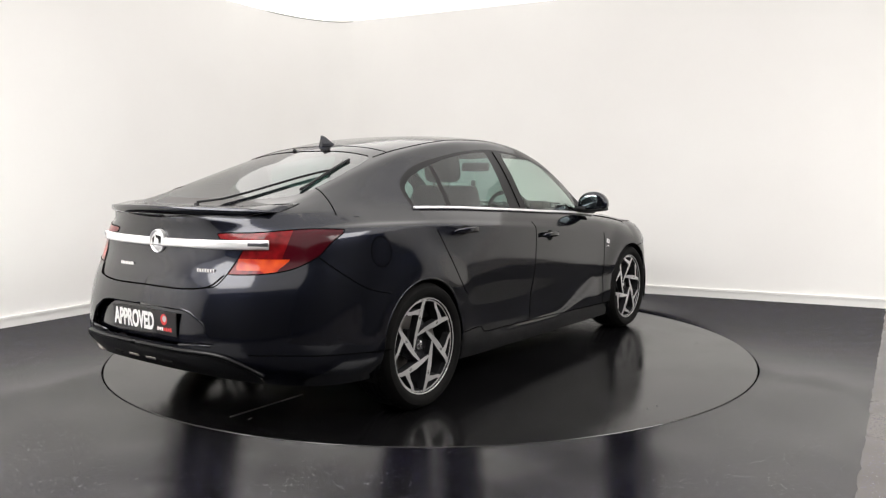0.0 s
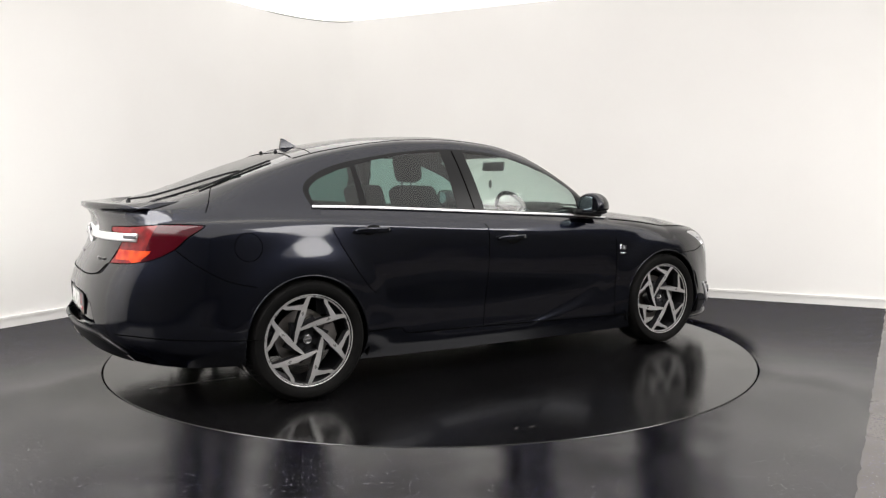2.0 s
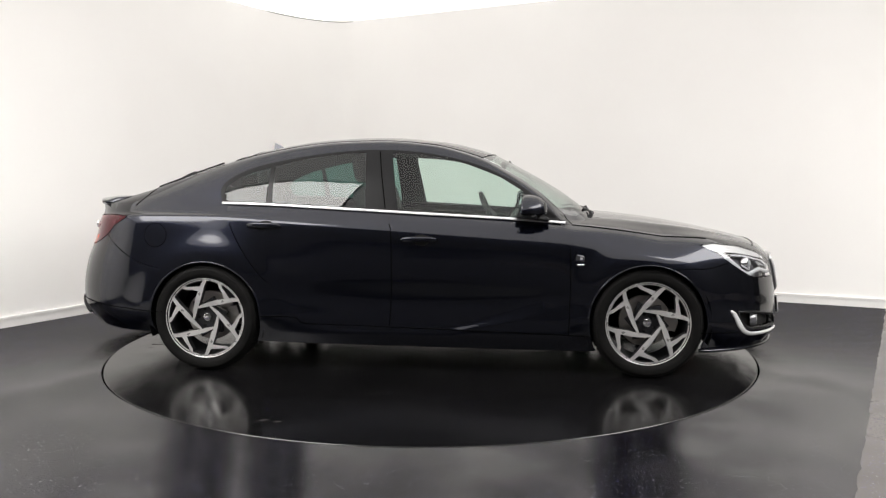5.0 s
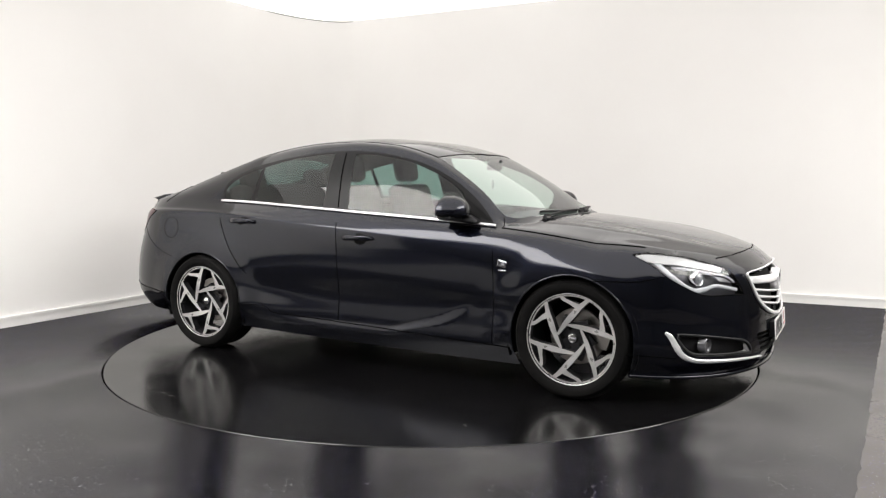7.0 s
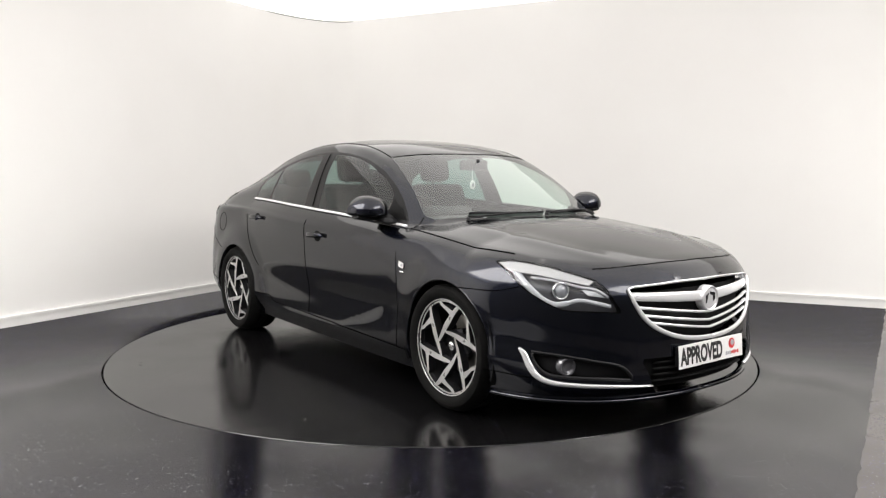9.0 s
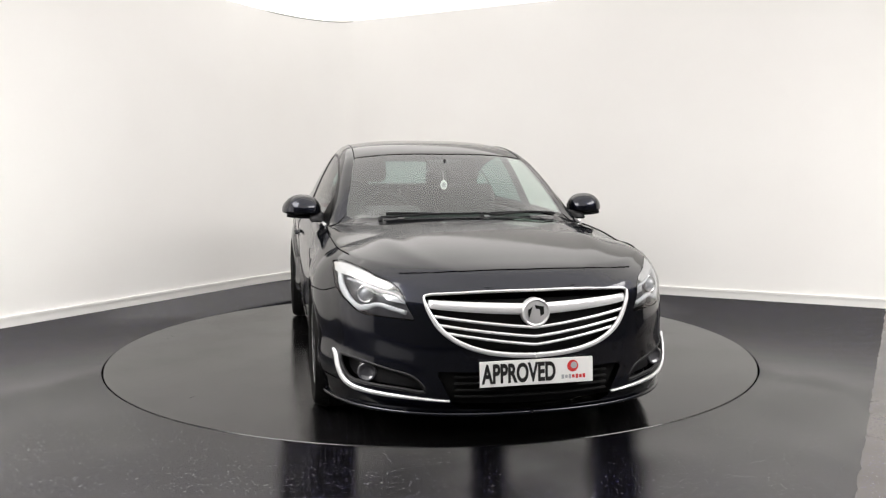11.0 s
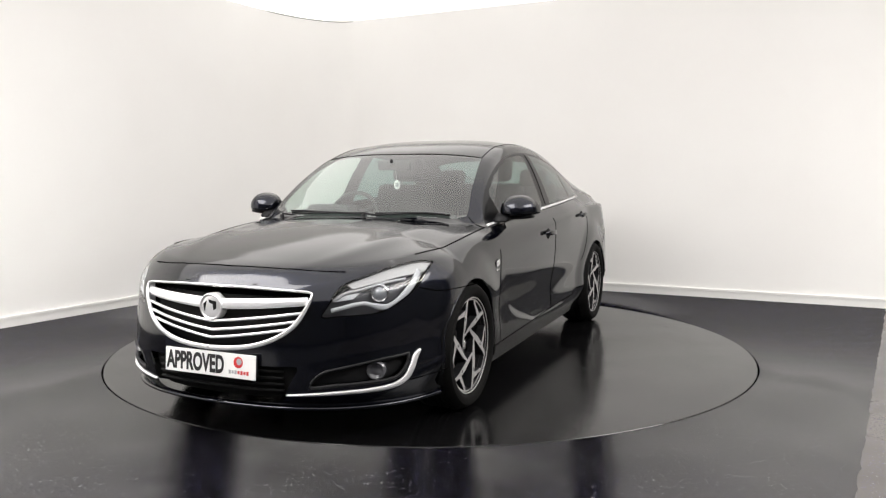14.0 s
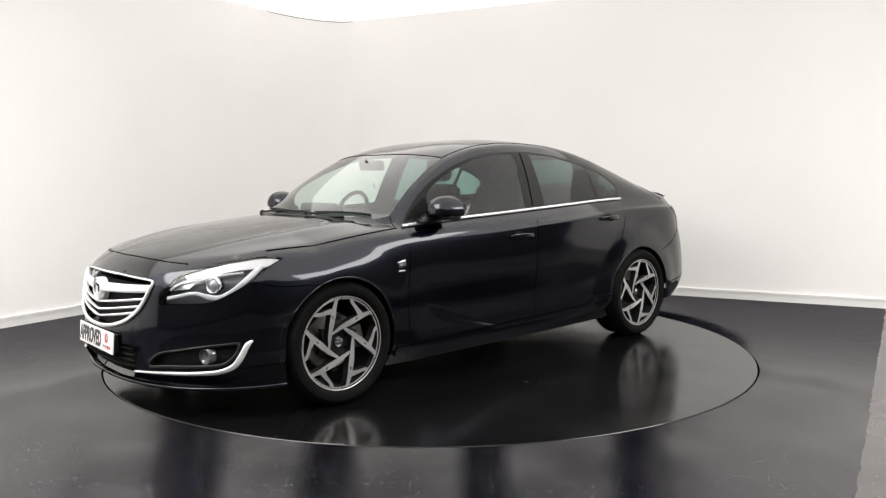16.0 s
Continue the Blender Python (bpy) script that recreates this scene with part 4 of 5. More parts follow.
def build_handle(x, z, s):
    p, n = TUB.at(x, z, lift=0.0)
    bm = bmesh.new()
    bmesh.ops.create_uvsphere(bm, u_segments=24, v_segments=10, radius=1.0, matrix=Matrix.Translation((p[0] + 0.005, p[1] - 0.004, p[2] - 0.008)) @ Matrix.Diagonal((0.066, 0.006, 0.042, 1)))
    bmesh.ops.scale(bm, verts=bm.verts, vec=(1, s, 1))
    bmesh.ops.recalc_face_normals(bm, faces=bm.faces)
    cup = part("handle_cup", bm, UNDER, car, "dark recess behind the door handle")
    pts = [TUB.at(x + d, z + 0.004 * math.cos(d * 14), lift=l)[0] * np.array([1, s, 1]) for d, l in
           ((-0.112, 0.008), (-0.10, 0.020), (-0.06, 0.032), (0.0, 0.036), (0.06, 0.032), (0.09, 0.020), (0.104, 0.008))]
    ribbon("door_handle", smooth_curve(pts, 20), 0.0165, 0.009, PAINT, doors["front_door" if x > -0.5 else "rear_door", s], (0, s, 0), "body-coloured bar handle", taper=True)
    if x > -0.5 and s < 0:
        b2 = bmesh.new()
        q = TUB.at(x - 0.074, z, lift=0.026)[0] * np.array([1, s, 1])
        bmesh.ops.create_uvsphere(b2, u_segments=10, v_segments=6, radius=0.006, matrix=Matrix.Translation(q))
        part("key_cylinder", b2, CHROME, cup)


for s in (1, -1):
    build_handle(-0.945, 0.914, s)
    build_handle(0.018, 0.836, s)
    # fender badge
    p, n = TUB.at(0.990, 0.728, lift=0.003)
    bm = box(bmesh.new(), (0.052, 0.006, 0.034), (p[0], p[1] * s, p[2]), pose(0, 0, 0, 0, 14, 0), bevel=0.002)
    badge = part("wing_badge", bm, CHROME, car, "small chrome wing badge", smooth=False)
    bm = box(bmesh.new(), (0.014, 0.002, 0.014), (p[0] + 0.006, (p[1] + 0.004) * s, p[2] - 0.001), bevel=0.0006)
    part("badge_inlay", bm, GREY, badge, "grey inlay")
    for k in range(5):
        bm = box(bmesh.new(), (0.007, 0.003, 0.010), (0.972 + k * 0.0095, TUB.at(0.972 + k * 0.0095, 0.688, lift=0.001)[0][1] * s, 0.688))
        part("badge_letter", bm, CHROME, badge)


def build_mirror(s):
    base = part("wing_mirror", ribbon_foot(s), PLASTIC, car, "black foot of the door mirror")
    bm = bmesh.new()
    bmesh.ops.create_uvsphere(bm, u_segments=40, v_segments=24, radius=1.0)
    for v in bm.verts:
        x, y, z = (math.copysign(abs(q) ** 0.82, q) for q in v.co)
        x *= 0.125 if x > 0 else 0.050
        if x < -0.030:
            x = -0.030 + (x + 0.030) * 0.1
        high = 0.104 * (1 - 0.25 * max(0.0, y) ** 2) if z > 0 else 0.024
        v.co = (x - 0.030 * max(0.0, y) ** 2, y * 0.115, z * high + 0.004 * y)
    bmesh.ops.transform(bm, matrix=Matrix.Translation((0.665, 0.930, 1.006)) @ pose(0, 0, 0, 0, 0, -8), verts=bm.verts)
    bmesh.ops.scale(bm, verts=bm.verts, vec=(1, s, 1))
    bmesh.ops.recalc_face_normals(bm, faces=bm.faces)
    part("mirror_shell", bm, PAINT, base, "body-coloured mirror shell")
    bm = bmesh.new()
    bmesh.ops.create_uvsphere(bm, u_segments=32, v_segments=12, radius=1.0)
    bmesh.ops.transform(bm, matrix=Matrix.Translation((0.6335, 0.932, 1.038)) @ pose(0, 0, 0, 0, 0, -8) @ Matrix.Diagonal((0.004, 0.090, 0.048, 1)), verts=bm.verts)
    bmesh.ops.scale(bm, verts=bm.verts, vec=(1, s, 1))
    bmesh.ops.recalc_face_normals(bm, faces=bm.faces)
    part("mirror_glass", bm, MIRROR, base, "silvered mirror glass")
    pts = smooth_curve([(0.675, 0.815, 0.972), (0.68, 0.88, 0.974), (0.682, 0.96, 0.978), (0.675, 1.015, 0.986)], 20)
    ribbon("mirror_under", [(a, b * s, c) for a, b, c in pts], 0.048, 0.013, PLASTIC, base, (0, 0, 1), "black lower mirror edge")


def ribbon_foot(s):
    bm = bmesh.new()
    prism(bm, [(0.60, 0.968), (0.80, 0.945), (0.81, 0.962), (0.74, 0.998), (0.62, 1.008)], 0.80, 0.885)
    bmesh.ops.bevel(bm, geom=list(bm.edges), offset=0.006, segments=2, affect="EDGES")
    bmesh.ops.scale(bm, verts=bm.verts, vec=(1, s, 1))
    bmesh.ops.recalc_face_normals(bm, faces=bm.faces)
    return bm


for s in (1, -1):
    build_mirror(s)
    # black sail behind the mirror
    tri = [TOP.at(a, b, (0, 2), where=lambda v: v[:, 1] > 0.57, lift=0.004)[0] * np.array([1, s, 1]) for a, b in ((0.86, 0.962), (0.68, 0.972), (0.68, 1.09), (0.76, 1.045))]
    bm = bmesh.new()
    f = bm.faces.new([bm.verts.new(p) for p in tri])
    bmesh.ops.solidify(bm, geom=[f], thickness=0.004)
    part("mirror_sail", bm, GLOSS_BLACK, car, "black corner trim by the mirror", smooth=False)


# ---- front ----
front_light = {}


def corner_shape(name, outline, spin, sink, s, mat, parent, label="", thick=0.004):
    """A flat-edged shape laid parallel to the corner's skin, sunk below it."""
    bm = bmesh.new()
    vs = [bm.verts.new(np.array(TUB.at(a, b, (0, 2), spin, lift=-sink)[0]) * np.array([1, s, 1])) for a, b in outline]
    f = bm.faces.new(vs)
    bmesh.ops.triangulate(bm, faces=[f])
    bmesh.ops.solidify(bm, geom=list(bm.faces), thickness=thick)
    bmesh.ops.recalc_face_normals(bm, faces=bm.faces)
    return part(name, bm, mat, parent, label, smooth=False)


LAMP_WHITE = material("white_lamp_plastic", (0.46, 0.47, 0.49), 0.2, 0.0)
LAMP_GREY = material("grey_lamp_housing", (0.10, 0.10, 0.11), 0.35, 0.3)
REFLECTOR = material("lamp_reflector", (0.55, 0.56, 0.58), 0.28, 0.9)
UPPER = material("pale_lamp_reflector", (0.42, 0.42, 0.42), 0.35, 0.3)
FOG_GLASS = material("fog_lamp_glass", (0.10, 0.10, 0.11), 0.06, 0.3, Coat_Weight=1.0)
for s in (-1, 1):
    lamp = skin("headlight", [TUB.piece(["headlight"], (s,))], LAMP_GREY, car, "clear headlamp with projector and white light guide", sink=0.055)
    cover = skin("headlight_lens", [TUB.piece(["headlight"], (s,))], LENS, lamp, "clear lens")
    cover.visible_shadow = False
    rim = [tuple(TUB.at(a, b, (0, 2), 45, lift=-0.004)[0] * np.array([1, s, 1])) for a, b in HEADLIGHT[:-1]]
    part("headlight_rim", sweep(bmesh.new(), rim, 0.0045, 6, closed=True), GAP, lamp)
    # upper bright panel, light guides, projectors
    corner_shape("upper_reflector", [(0.635, 0.806), (0.69, 0.815), (0.753, 0.811), (0.878, 0.793), (0.981, 0.766), (1.083, 0.736), (1.06, 0.716), (0.95, 0.738), (0.82, 0.760), (0.72, 0.768), (0.68, 0.775)], 45, 0.010, s, UPPER, lamp)
    pts = [TUB.at(a, b, (0, 2), 45, lift=-0.018)[0] * np.array([1, s, 1]) for a, b in smooth_curve([(0.712, 0.785), (0.745, 0.740), (0.788, 0.694), (0.838, 0.652), (0.895, 0.626), (0.95, 0.630), (1.02, 0.648), (1.10, 0.634), (1.165, 0.620)], 40)]
    nrm = [tuple(TUB.at(a, b, (0, 2), 45)[1] * np.array([1, s, 1])) for a, b in smooth_curve([(0.712, 0.785), (0.745, 0.740), (0.788, 0.694), (0.838, 0.652), (0.895, 0.626), (0.95, 0.630), (1.02, 0.648), (1.10, 0.634), (1.165, 0.620)], 40)]
    ribbon("light_guide", pts, [0.015] * 14 + [0.014] * 12 + [0.010] * 14, 0.010, LAMP_WHITE, lamp, nrm, "white daytime light guide")
    pts = [TUB.at(a, b, (0, 2), 45, lift=-0.020)[0] * np.array([1, s, 1]) for a, b in smooth_curve([(0.79, 0.752), (0.90, 0.742), (1.02, 0.716), (1.10, 0.700), (1.155, 0.665)], 24)]
    ribbon("light_guide", pts, 0.006, 0.006, LAMP_WHITE, lamp, (0.7, 0.7 * s, 0.2), "white upper light guide")
    corner_shape("inner_reflector", [(1.03, 0.705), (1.10, 0.692), (1.145, 0.662), (1.06, 0.672)], 45, 0.03, s, REFLECTOR, lamp)
    for a, b, r in ((0.925, 0.694, 0.040),):
        p, n = TUB.at(a, b, (0, 2), 45, lift=-0.040)
        p, n = p * np.array([1, s, 1]), Vector(n * np.array([1, s, 1]))
        aim = (n + Vector((1.2, 0, 0))).normalized()
        place = Matrix.Translation(p) @ aim.to_track_quat("Y", "Z").to_matrix().to_4x4()
        bm = revolve(bmesh.new(), [(r * 0.78, -0.01), (r * 0.82, 0.016), (r, 0.020), (r * 1.06, 0.010), (r * 1.06, -0.02)], 36)
        bmesh.ops.transform(bm, matrix=place, verts=bm.verts)
        part("projector_ring", bm, CHROME, lamp)
        bm = bmesh.new()
        bmesh.ops.create_uvsphere(bm, u_segments=24, v_segments=16, radius=r * 0.80, matrix=place)
        part("projector_lens", bm, material("projector_glass", (0.25, 0.26, 0.28), 0.03, 0.0, Coat_Weight=1.0), lamp)

grille = skin("grille", [TUB.piece(["grille"], (1, -1))], UNDER, car, "black grille with chrome bars and frame", sink=0.05)
for s in (1, -1):
    pts = [np.array(p) * np.array([1, s, 1]) for p in on_front(GRILLE, 0.008)]
    nrm = [tuple(TUB.at(a, b, (1, 2), where=lambda v: v[:, 0] > 1.2)[1] * np.array([1, s, 1])) for a, b in GRILLE]
    wid = [0.0048 if i < 30 else 0.0048 + 0.0062 * min(1, (i - 30) / 12) for i in range(len(pts))]
    ribbon("grille_frame", pts, wid, 0.008, SATIN, grille, nrm, "chrome grille surround")


def grille_bar(z_end, z_mid, y_end, half, name="grille_bar"):
    pts, nrm = [], []
    for y in np.linspace(-y_end, y_end, 41):
        z = z_mid + (z_end - z_mid) * (abs(y) / y_end) ** 1.15
        p, n = TUB.at(abs(y), z, (1, 2), where=lambda v: v[:, 0] > 1.2, lift=-0.006)
        pts.append(p * np.array([1, 1 if y >= 0 else -1, 1]))
        nrm.append((1, 0, 0.25))
    hw = [half * (1 - 0.25 * (abs(i - 20) / 20) ** 2) for i in range(41)] if half > 0.012 else half
    ribbon(name, pts, hw, 0.010, SATIN, grille, nrm, "chrome grille bar")


grille_bar(0.664, 0.640, 0.462, 0.026)
grille_bar(0.612, 0.560, 0.448, 0.0065)
grille_bar(0.574, 0.520, 0.425, 0.0065)
grille_bar(0.538, 0.484, 0.385, 0.0065)


def emblem(x, z, r, face, parent):
    """Round badge: ring, dark disc and a plain bright shape."""
    place = Matrix.Translation((x, 0, z)) @ (Matrix.Rotation(radians(-90 * face), 4, "Z"))
    bm = revolve(bmesh.new(), [(0.0, 0.014), (r * 0.5, 0.0125), (r * 0.80, 0.009), (r * 0.84, 0.008), (r * 0.88, 0.014), (r * 0.95, 0.016), (r * 1.02, 0.008), (r * 1.02, -0.03)], 40)
    bmesh.ops.transform(bm, matrix=place, verts=bm.verts)
    b = part("emblem", bm, SATIN, parent, "round chrome emblem")
    bm = prism(bmesh.new(), [(-0.55 * r, 0.42 * r), (0.15 * r, 0.55 * r), (0.05 * r, 0.30 * r), (-0.25 * r, 0.22 * r), (-0.30 * r, -0.25 * r), (-0.55 * r, -0.10 * r)], 0.004, 0.0145)
    bmesh.ops.transform(bm, matrix=place, verts=bm.verts)
    part("emblem_field", bm, UNDER, b, "dark field of the emblem", smooth=False)
    bm = prism(bmesh.new(), [(0.30 * r, 0.45 * r), (0.62 * r, 0.20 * r), (0.55 * r, -0.35 * r), (0.40 * r, 0.05 * r)], 0.004, 0.0145)
    bmesh.ops.transform(bm, matrix=place, verts=bm.verts)
    part("emblem_field", bm, UNDER, b, "dark field of the emblem", smooth=False)


emblem(2.335, 0.625, 0.062, 1, grille)
lower = skin("lower_grille", [TUB.piece(["lower_grille"], (1, -1))], UNDER, car, "black lower air intake", sink=0.035)
for z in (0.255, 0.285, 0.315, 0.345):
    pts = [np.array(TUB.at(abs(y), z, (1, 2), where=lambda v: v[:, 0] > 1.2, lift=-0.022)[0]) * np.array([1, 1 if y >= 0 else -1, 1]) for y in np.linspace(-0.36, 0.36, 21)]
    ribbon("intake_slat", pts, 0.005, 0.010, UNDER, lower, (1, 0, 0))
lip_pts = [tuple(p) for p in perimeter(LINES[8])[0:N_NOSE - 6]]
for s, pts in both(lip_pts):
    ribbon("splitter", [(a + 0.006, b, c + 0.004) for a, b, c in pts], 0.020, 0.010, PAINT, front_bumper, (0, 0, 1))
for s in (-1, 1):
    bay = skin("fog_recess", [TUB.piece(["fog_recess"], (s,))], PLASTIC, front_bumper, "black fog lamp recess", sink=0.045)
    rim = [tuple(TUB.at(a, b, (0, 2), 45, lift=-0.006)[0] * np.array([1, s, 1])) for a, b in FOG[:-1]]
    part("recess_edge", sweep(bmesh.new(), rim, 0.009, 8, closed=True), PLASTIC, bay)
    p, n = TUB.at(0.955, 0.342, (0, 2), 45, lift=-0.040)
    place = Matrix.Translation(p * np.array([1, s, 1])) @ (Vector((1.0, 0.25 * s, 0))).to_track_quat("Y", "Z").to_matrix().to_4x4()
    bm = revolve(bmesh.new(), [(0.0, 0.012), (0.02, 0.016), (0.032, 0.020), (0.036, 0.030), (0.044, 0.026), (0.046, -0.01)], 32)
    bmesh.ops.transform(bm, matrix=place, verts=bm.verts)
    fog = part("fog_lamp", bm, FOG_GLASS, bay, "round clear fog lamp")
    shape = smooth_curve([(0.742, 0.412), (0.768, 0.385), (0.790, 0.340), (0.825, 0.292), (0.890, 0.264), (1.0, 0.256), (1.15, 0.252), (1.27, 0.247), (1.36, 0.243)], 44)
    pts = [TUB.at(a, b, (0, 2), 45, lift=0.002)[0] * np.array([1, s, 1]) for a, b in shape]
    nrm = [tuple(TUB.at(a, b, (0, 2), 45)[1] * np.array([1, s, 1])) for a, b in shape]
    wid = np.interp(np.arange(44), [0, 4, 12, 22, 34, 43], [0.006, 0.014, 0.017, 0.012, 0.008, 0.003])
    ribbon("fog_trim", pts, wid, 0.008, SATIN, front_bumper, nrm, "chrome blade under the fog lamp")


def plate(place, base, ink, name, parent):
    """A show plate with one printed word and a plain round mark."""
    bm = box(bmesh.new(), (0.52, 0.111, 0.006), bevel=0.0015)
    bmesh.ops.transform(bm, matrix=place, verts=bm.verts)
    pl = part(name, bm, base, parent, "plate with the word APPROVED", smooth=False)
    words("APPROVED", 0.112, ink, pl, place @ pose(-0.082, -0.004, 0.0035), stretch=0.60)
    bm = bmesh.new()
    bmesh.ops.create_circle(bm, cap_ends=True, segments=32, radius=0.026, matrix=place @ pose(0.165, 0.018, 0.0042))
    disc = part("plate_mark", bm, RED, pl, "red round printed mark", smooth=False)
    bm = bmesh.new()
    bmesh.ops.create_circle(bm, cap_ends=True, segments=24, radius=0.015, matrix=place @ pose(0.170, 0.021, 0.0048))
    part("plate_mark_centre", bm, GREY, disc, smooth=False)
    for k in range(7):
        bm = box(bmesh.new(), (0.012, 0.014 if k % 2 else 0.018, 0.0006), (0, 0, 0))
        bmesh.ops.transform(bm, matrix=place @ pose(0.118 + 0.0165 * k, -0.028, 0.0036), verts=bm.verts)
        part("printed_bar", bm, (GREY if base is WHITE else WHITE) if k < 3 else RED, pl, smooth=False)


plate(pose(2.362, 0.0, 0.367, 90, 0, 90) @ pose(0, 0, 0, -4, 0, 0), WHITE, INK, "front_plate", front_bumper)
bm = box(bmesh.new(), (0.03, 0.50, 0.09), (2.345, 0, 0.367), bevel=0.004)
part("plate_holder", bm, PLASTIC, front_bumper)

# ---- rear ----
RED_LENS = material("red_lens", (0.2, 0.004, 0.005), 0.10, 0.0, Specular_IOR_Level=0.28)
vary(RED_LENS, 24, (0.08, 0.002, 0.003), (0.17, 0.004, 0.006), 1.0)
RED_DARK = material("dark_red_lens", (0.040, 0.001, 0.004), 0.10, 0.0, Specular_IOR_Level=0.28)
AMBER_LENS = material("orange_red_lens", (0.45, 0.03, 0.01), 0.10, 0.0, Specular_IOR_Level=0.28)
vary(AMBER_LENS, 14, (0.26, 0.006, 0.004), (0.52, 0.060, 0.006), 1.0)
for s in (-1, 1):
    tail = skin("tail_light", [TUB.piece(["tail_light"], (s,))], RED_LENS, car, "red tail lamp wrapping the corner")
    skin("brake_lens", [TUB.piece(["tail_amber"], (s,))], AMBER_LENS, tail, "orange-red lower lens")
    skin("outer_lens", [TUB.piece(["tail_dark"], (s,))], RED_DARK, tail, "dark red outer lens")
    rim = [tuple(TUB.at(a, b, (0, 2), -45)[0] * np.array([1, s, 1])) for a, b in TAIL]
    part("lamp_seam", sweep(bmesh.new(), rim, 0.003, 6, closed=True), GAP, tail)
bar, bar_n = [], []
for y in np.linspace(-0.66, 0.66, 65):
    p, n = TUB.at(abs(y), 0.902 + 0.02 * (y / 0.66) ** 2 * 0.3, (1, 2), where=lambda v: v[:, 0] < -1.2, lift=0.006)
    bar.append(p * np.array([1, 1 if y >= 0 else -1, 1]))
    bar_n.append((-1, 0, 0.1))
ribbon("boot_bar", bar, 0.023, 0.009, SATIN, boot, bar_n, "chrome bar across the boot lid")
for s in (-1, 1):
    pts = [TUB.at(y, 0.908, (1, 2), where=lambda v: v[:, 0] < -1.2, lift=0.013)[0] * np.array([1, s, 1]) for y in np.linspace(0.575, 0.660, 9)]
    ribbon("reverse_lamp", pts, 0.009, 0.004, material("smoked_lens", (0.10, 0.10, 0.11), 0.08, 0.5), boot, (-0.8, 0.6 * s, 0), "smoked reversing lamp")
emblem(-2.272, 0.905, 0.058, -1, boot)
for y0, n, w in ((0.165, 8, 0.013), (-0.430, 7, 0.013)):
    for k in range(n):
        y = y0 + 0.0155 * k
        p = TUB.at(abs(y), 0.787, (1, 2), where=lambda v: v[:, 0] < -1.2, lift=0.002)[0]
        bm = box(bmesh.new(), (0.004, w, 0.017 if k % 3 else 0.020), (p[0], y, 0.787), bevel=0.001)
        part("badge_letter", bm, CHROME, boot, smooth=False)

bay = skin("plate_bay", [TUB.piece(["plate_bay"], (1, -1))], PAINT, rear_bumper, sink=0.032)
for s in (1, -1):
    pts = [np.array(p) * np.array([1, s, 1]) for p in on_rear([(a, b) for a, b in PLATE_BAY if a >= 0], -0.006)]
    part("bay_edge", sweep(bmesh.new(), pts, 0.008, 8), PAINT, bay)
plate(pose(-2.368, 0.0, 0.530, 90, 0, -90), PLATE_BLACK, WHITE, "rear_plate", rear_bumper)
diff = skin("diffuser", [TUB.piece(["diffuser"], (1, -1))], PLASTIC, car, "black rear diffuser", sink=-0.004)
edge_pts = [(a, b) for a, b in smooth_curve([(0.0, 0.428), (0.28, 0.425), (0.50, 0.420), (0.60, 0.390), (0.66, 0.350), (0.68, 0.325)], 30)]
for s in (1, -1):
    pts = [np.array(p) * np.array([1, s, 1]) for p in on_rear(edge_pts, 0.006)]
    part("diffuser_edge", sweep(bmesh.new(), pts, 0.011, 8), GLOSS_BLACK, diff)
for y in (-0.20, -0.07, 0.07, 0.20):
    p = TUB.at(abs(y), 0.355, (1, 2), where=lambda v: v[:, 0] < -1.2)[0]
    part("diffuser_vent", box(bmesh.new(), (0.012, 0.075, 0.013), (p[0] - 0.003, y, 0.355), bevel=0.003), STEEL if abs(y) < 0.1 else UNDER, diff)
p = TUB.at(0.47, 0.36, (1, 2), where=lambda v: v[:, 0] < -1.2)[0]
bm = revolve(bmesh.new(), [(0.034, -0.12), (0.034, 0.0), (0.040, 0.004), (0.043, -0.004), (0.043, -0.12)], 32)
bmesh.ops.transform(bm, matrix=Matrix.Translation((p[0] + 0.022, 0.47, 0.345)) @ pose(0, 0, 0, 0, 0, 90) @ Matrix.Diagonal((1.25, 1, 0.85, 1)), verts=bm.verts)
part("exhaust_tip", bm, STEEL, car, "oval chrome exhaust tip")
bm = bmesh.new()
bmesh.ops.create_cube(bm, size=1.0, matrix=Matrix.Translation((p[0] + 0.07, 0.47, 0.345)) @ Matrix.Diagonal((0.02, 0.08, 0.05, 1)))
part("exhaust_bore", bm, UNDER, car)

# spoiler lip on the boot edge
bm = bmesh.new()
rows = []
for y in np.linspace(-0.635, 0.635, 61):
    r = abs(y) / 0.635
    xt = -2.325 + 0.19 * r ** 2.2
    zt = 1.082 - 0.012 * r ** 2
    fade = min(1.0, (1 - r) / 0.16 + 0.12)
    xa = xt + 0.20
    za = float(TOP.at(xa, abs(y), (0, 1))[0][2])
    zt = za - 0.03 + (zt - za + 0.03) * fade
    xu = xt + 0.085
    rows.append([bm.verts.new(q) for q in ((xa, y, za + 0.001), (xt + 0.10, y, (za + zt) / 2 + 0.006), (xt + 0.03, y, zt), (xt, y, zt - 0.003), (xt - 0.001, y, zt - 0.024 * fade - 0.002),
                                           (xt + 0.02, y, zt - 0.038 * fade - 0.004), (xu, y, zt - 0.085 * fade - 0.01), (xa, y, za - 0.05))])
for a, b in zip(rows, rows[1:]):
    for k in range(8):
        bm.faces.new((a[k], a[(k + 1) % 8], b[(k + 1) % 8], b[k]))
bm.faces.new(rows[0])
bm.faces.new(rows[-1][::-1])
bmesh.ops.recalc_face_normals(bm, faces=bm.faces)
part("spoiler", bm, PAINT, boot, "body-coloured lip spoiler")

# ---- roof, wipers ----
bm = bmesh.new()
zr = float(TOP.at(-1.10, 0.0, (0, 1))[0][2])
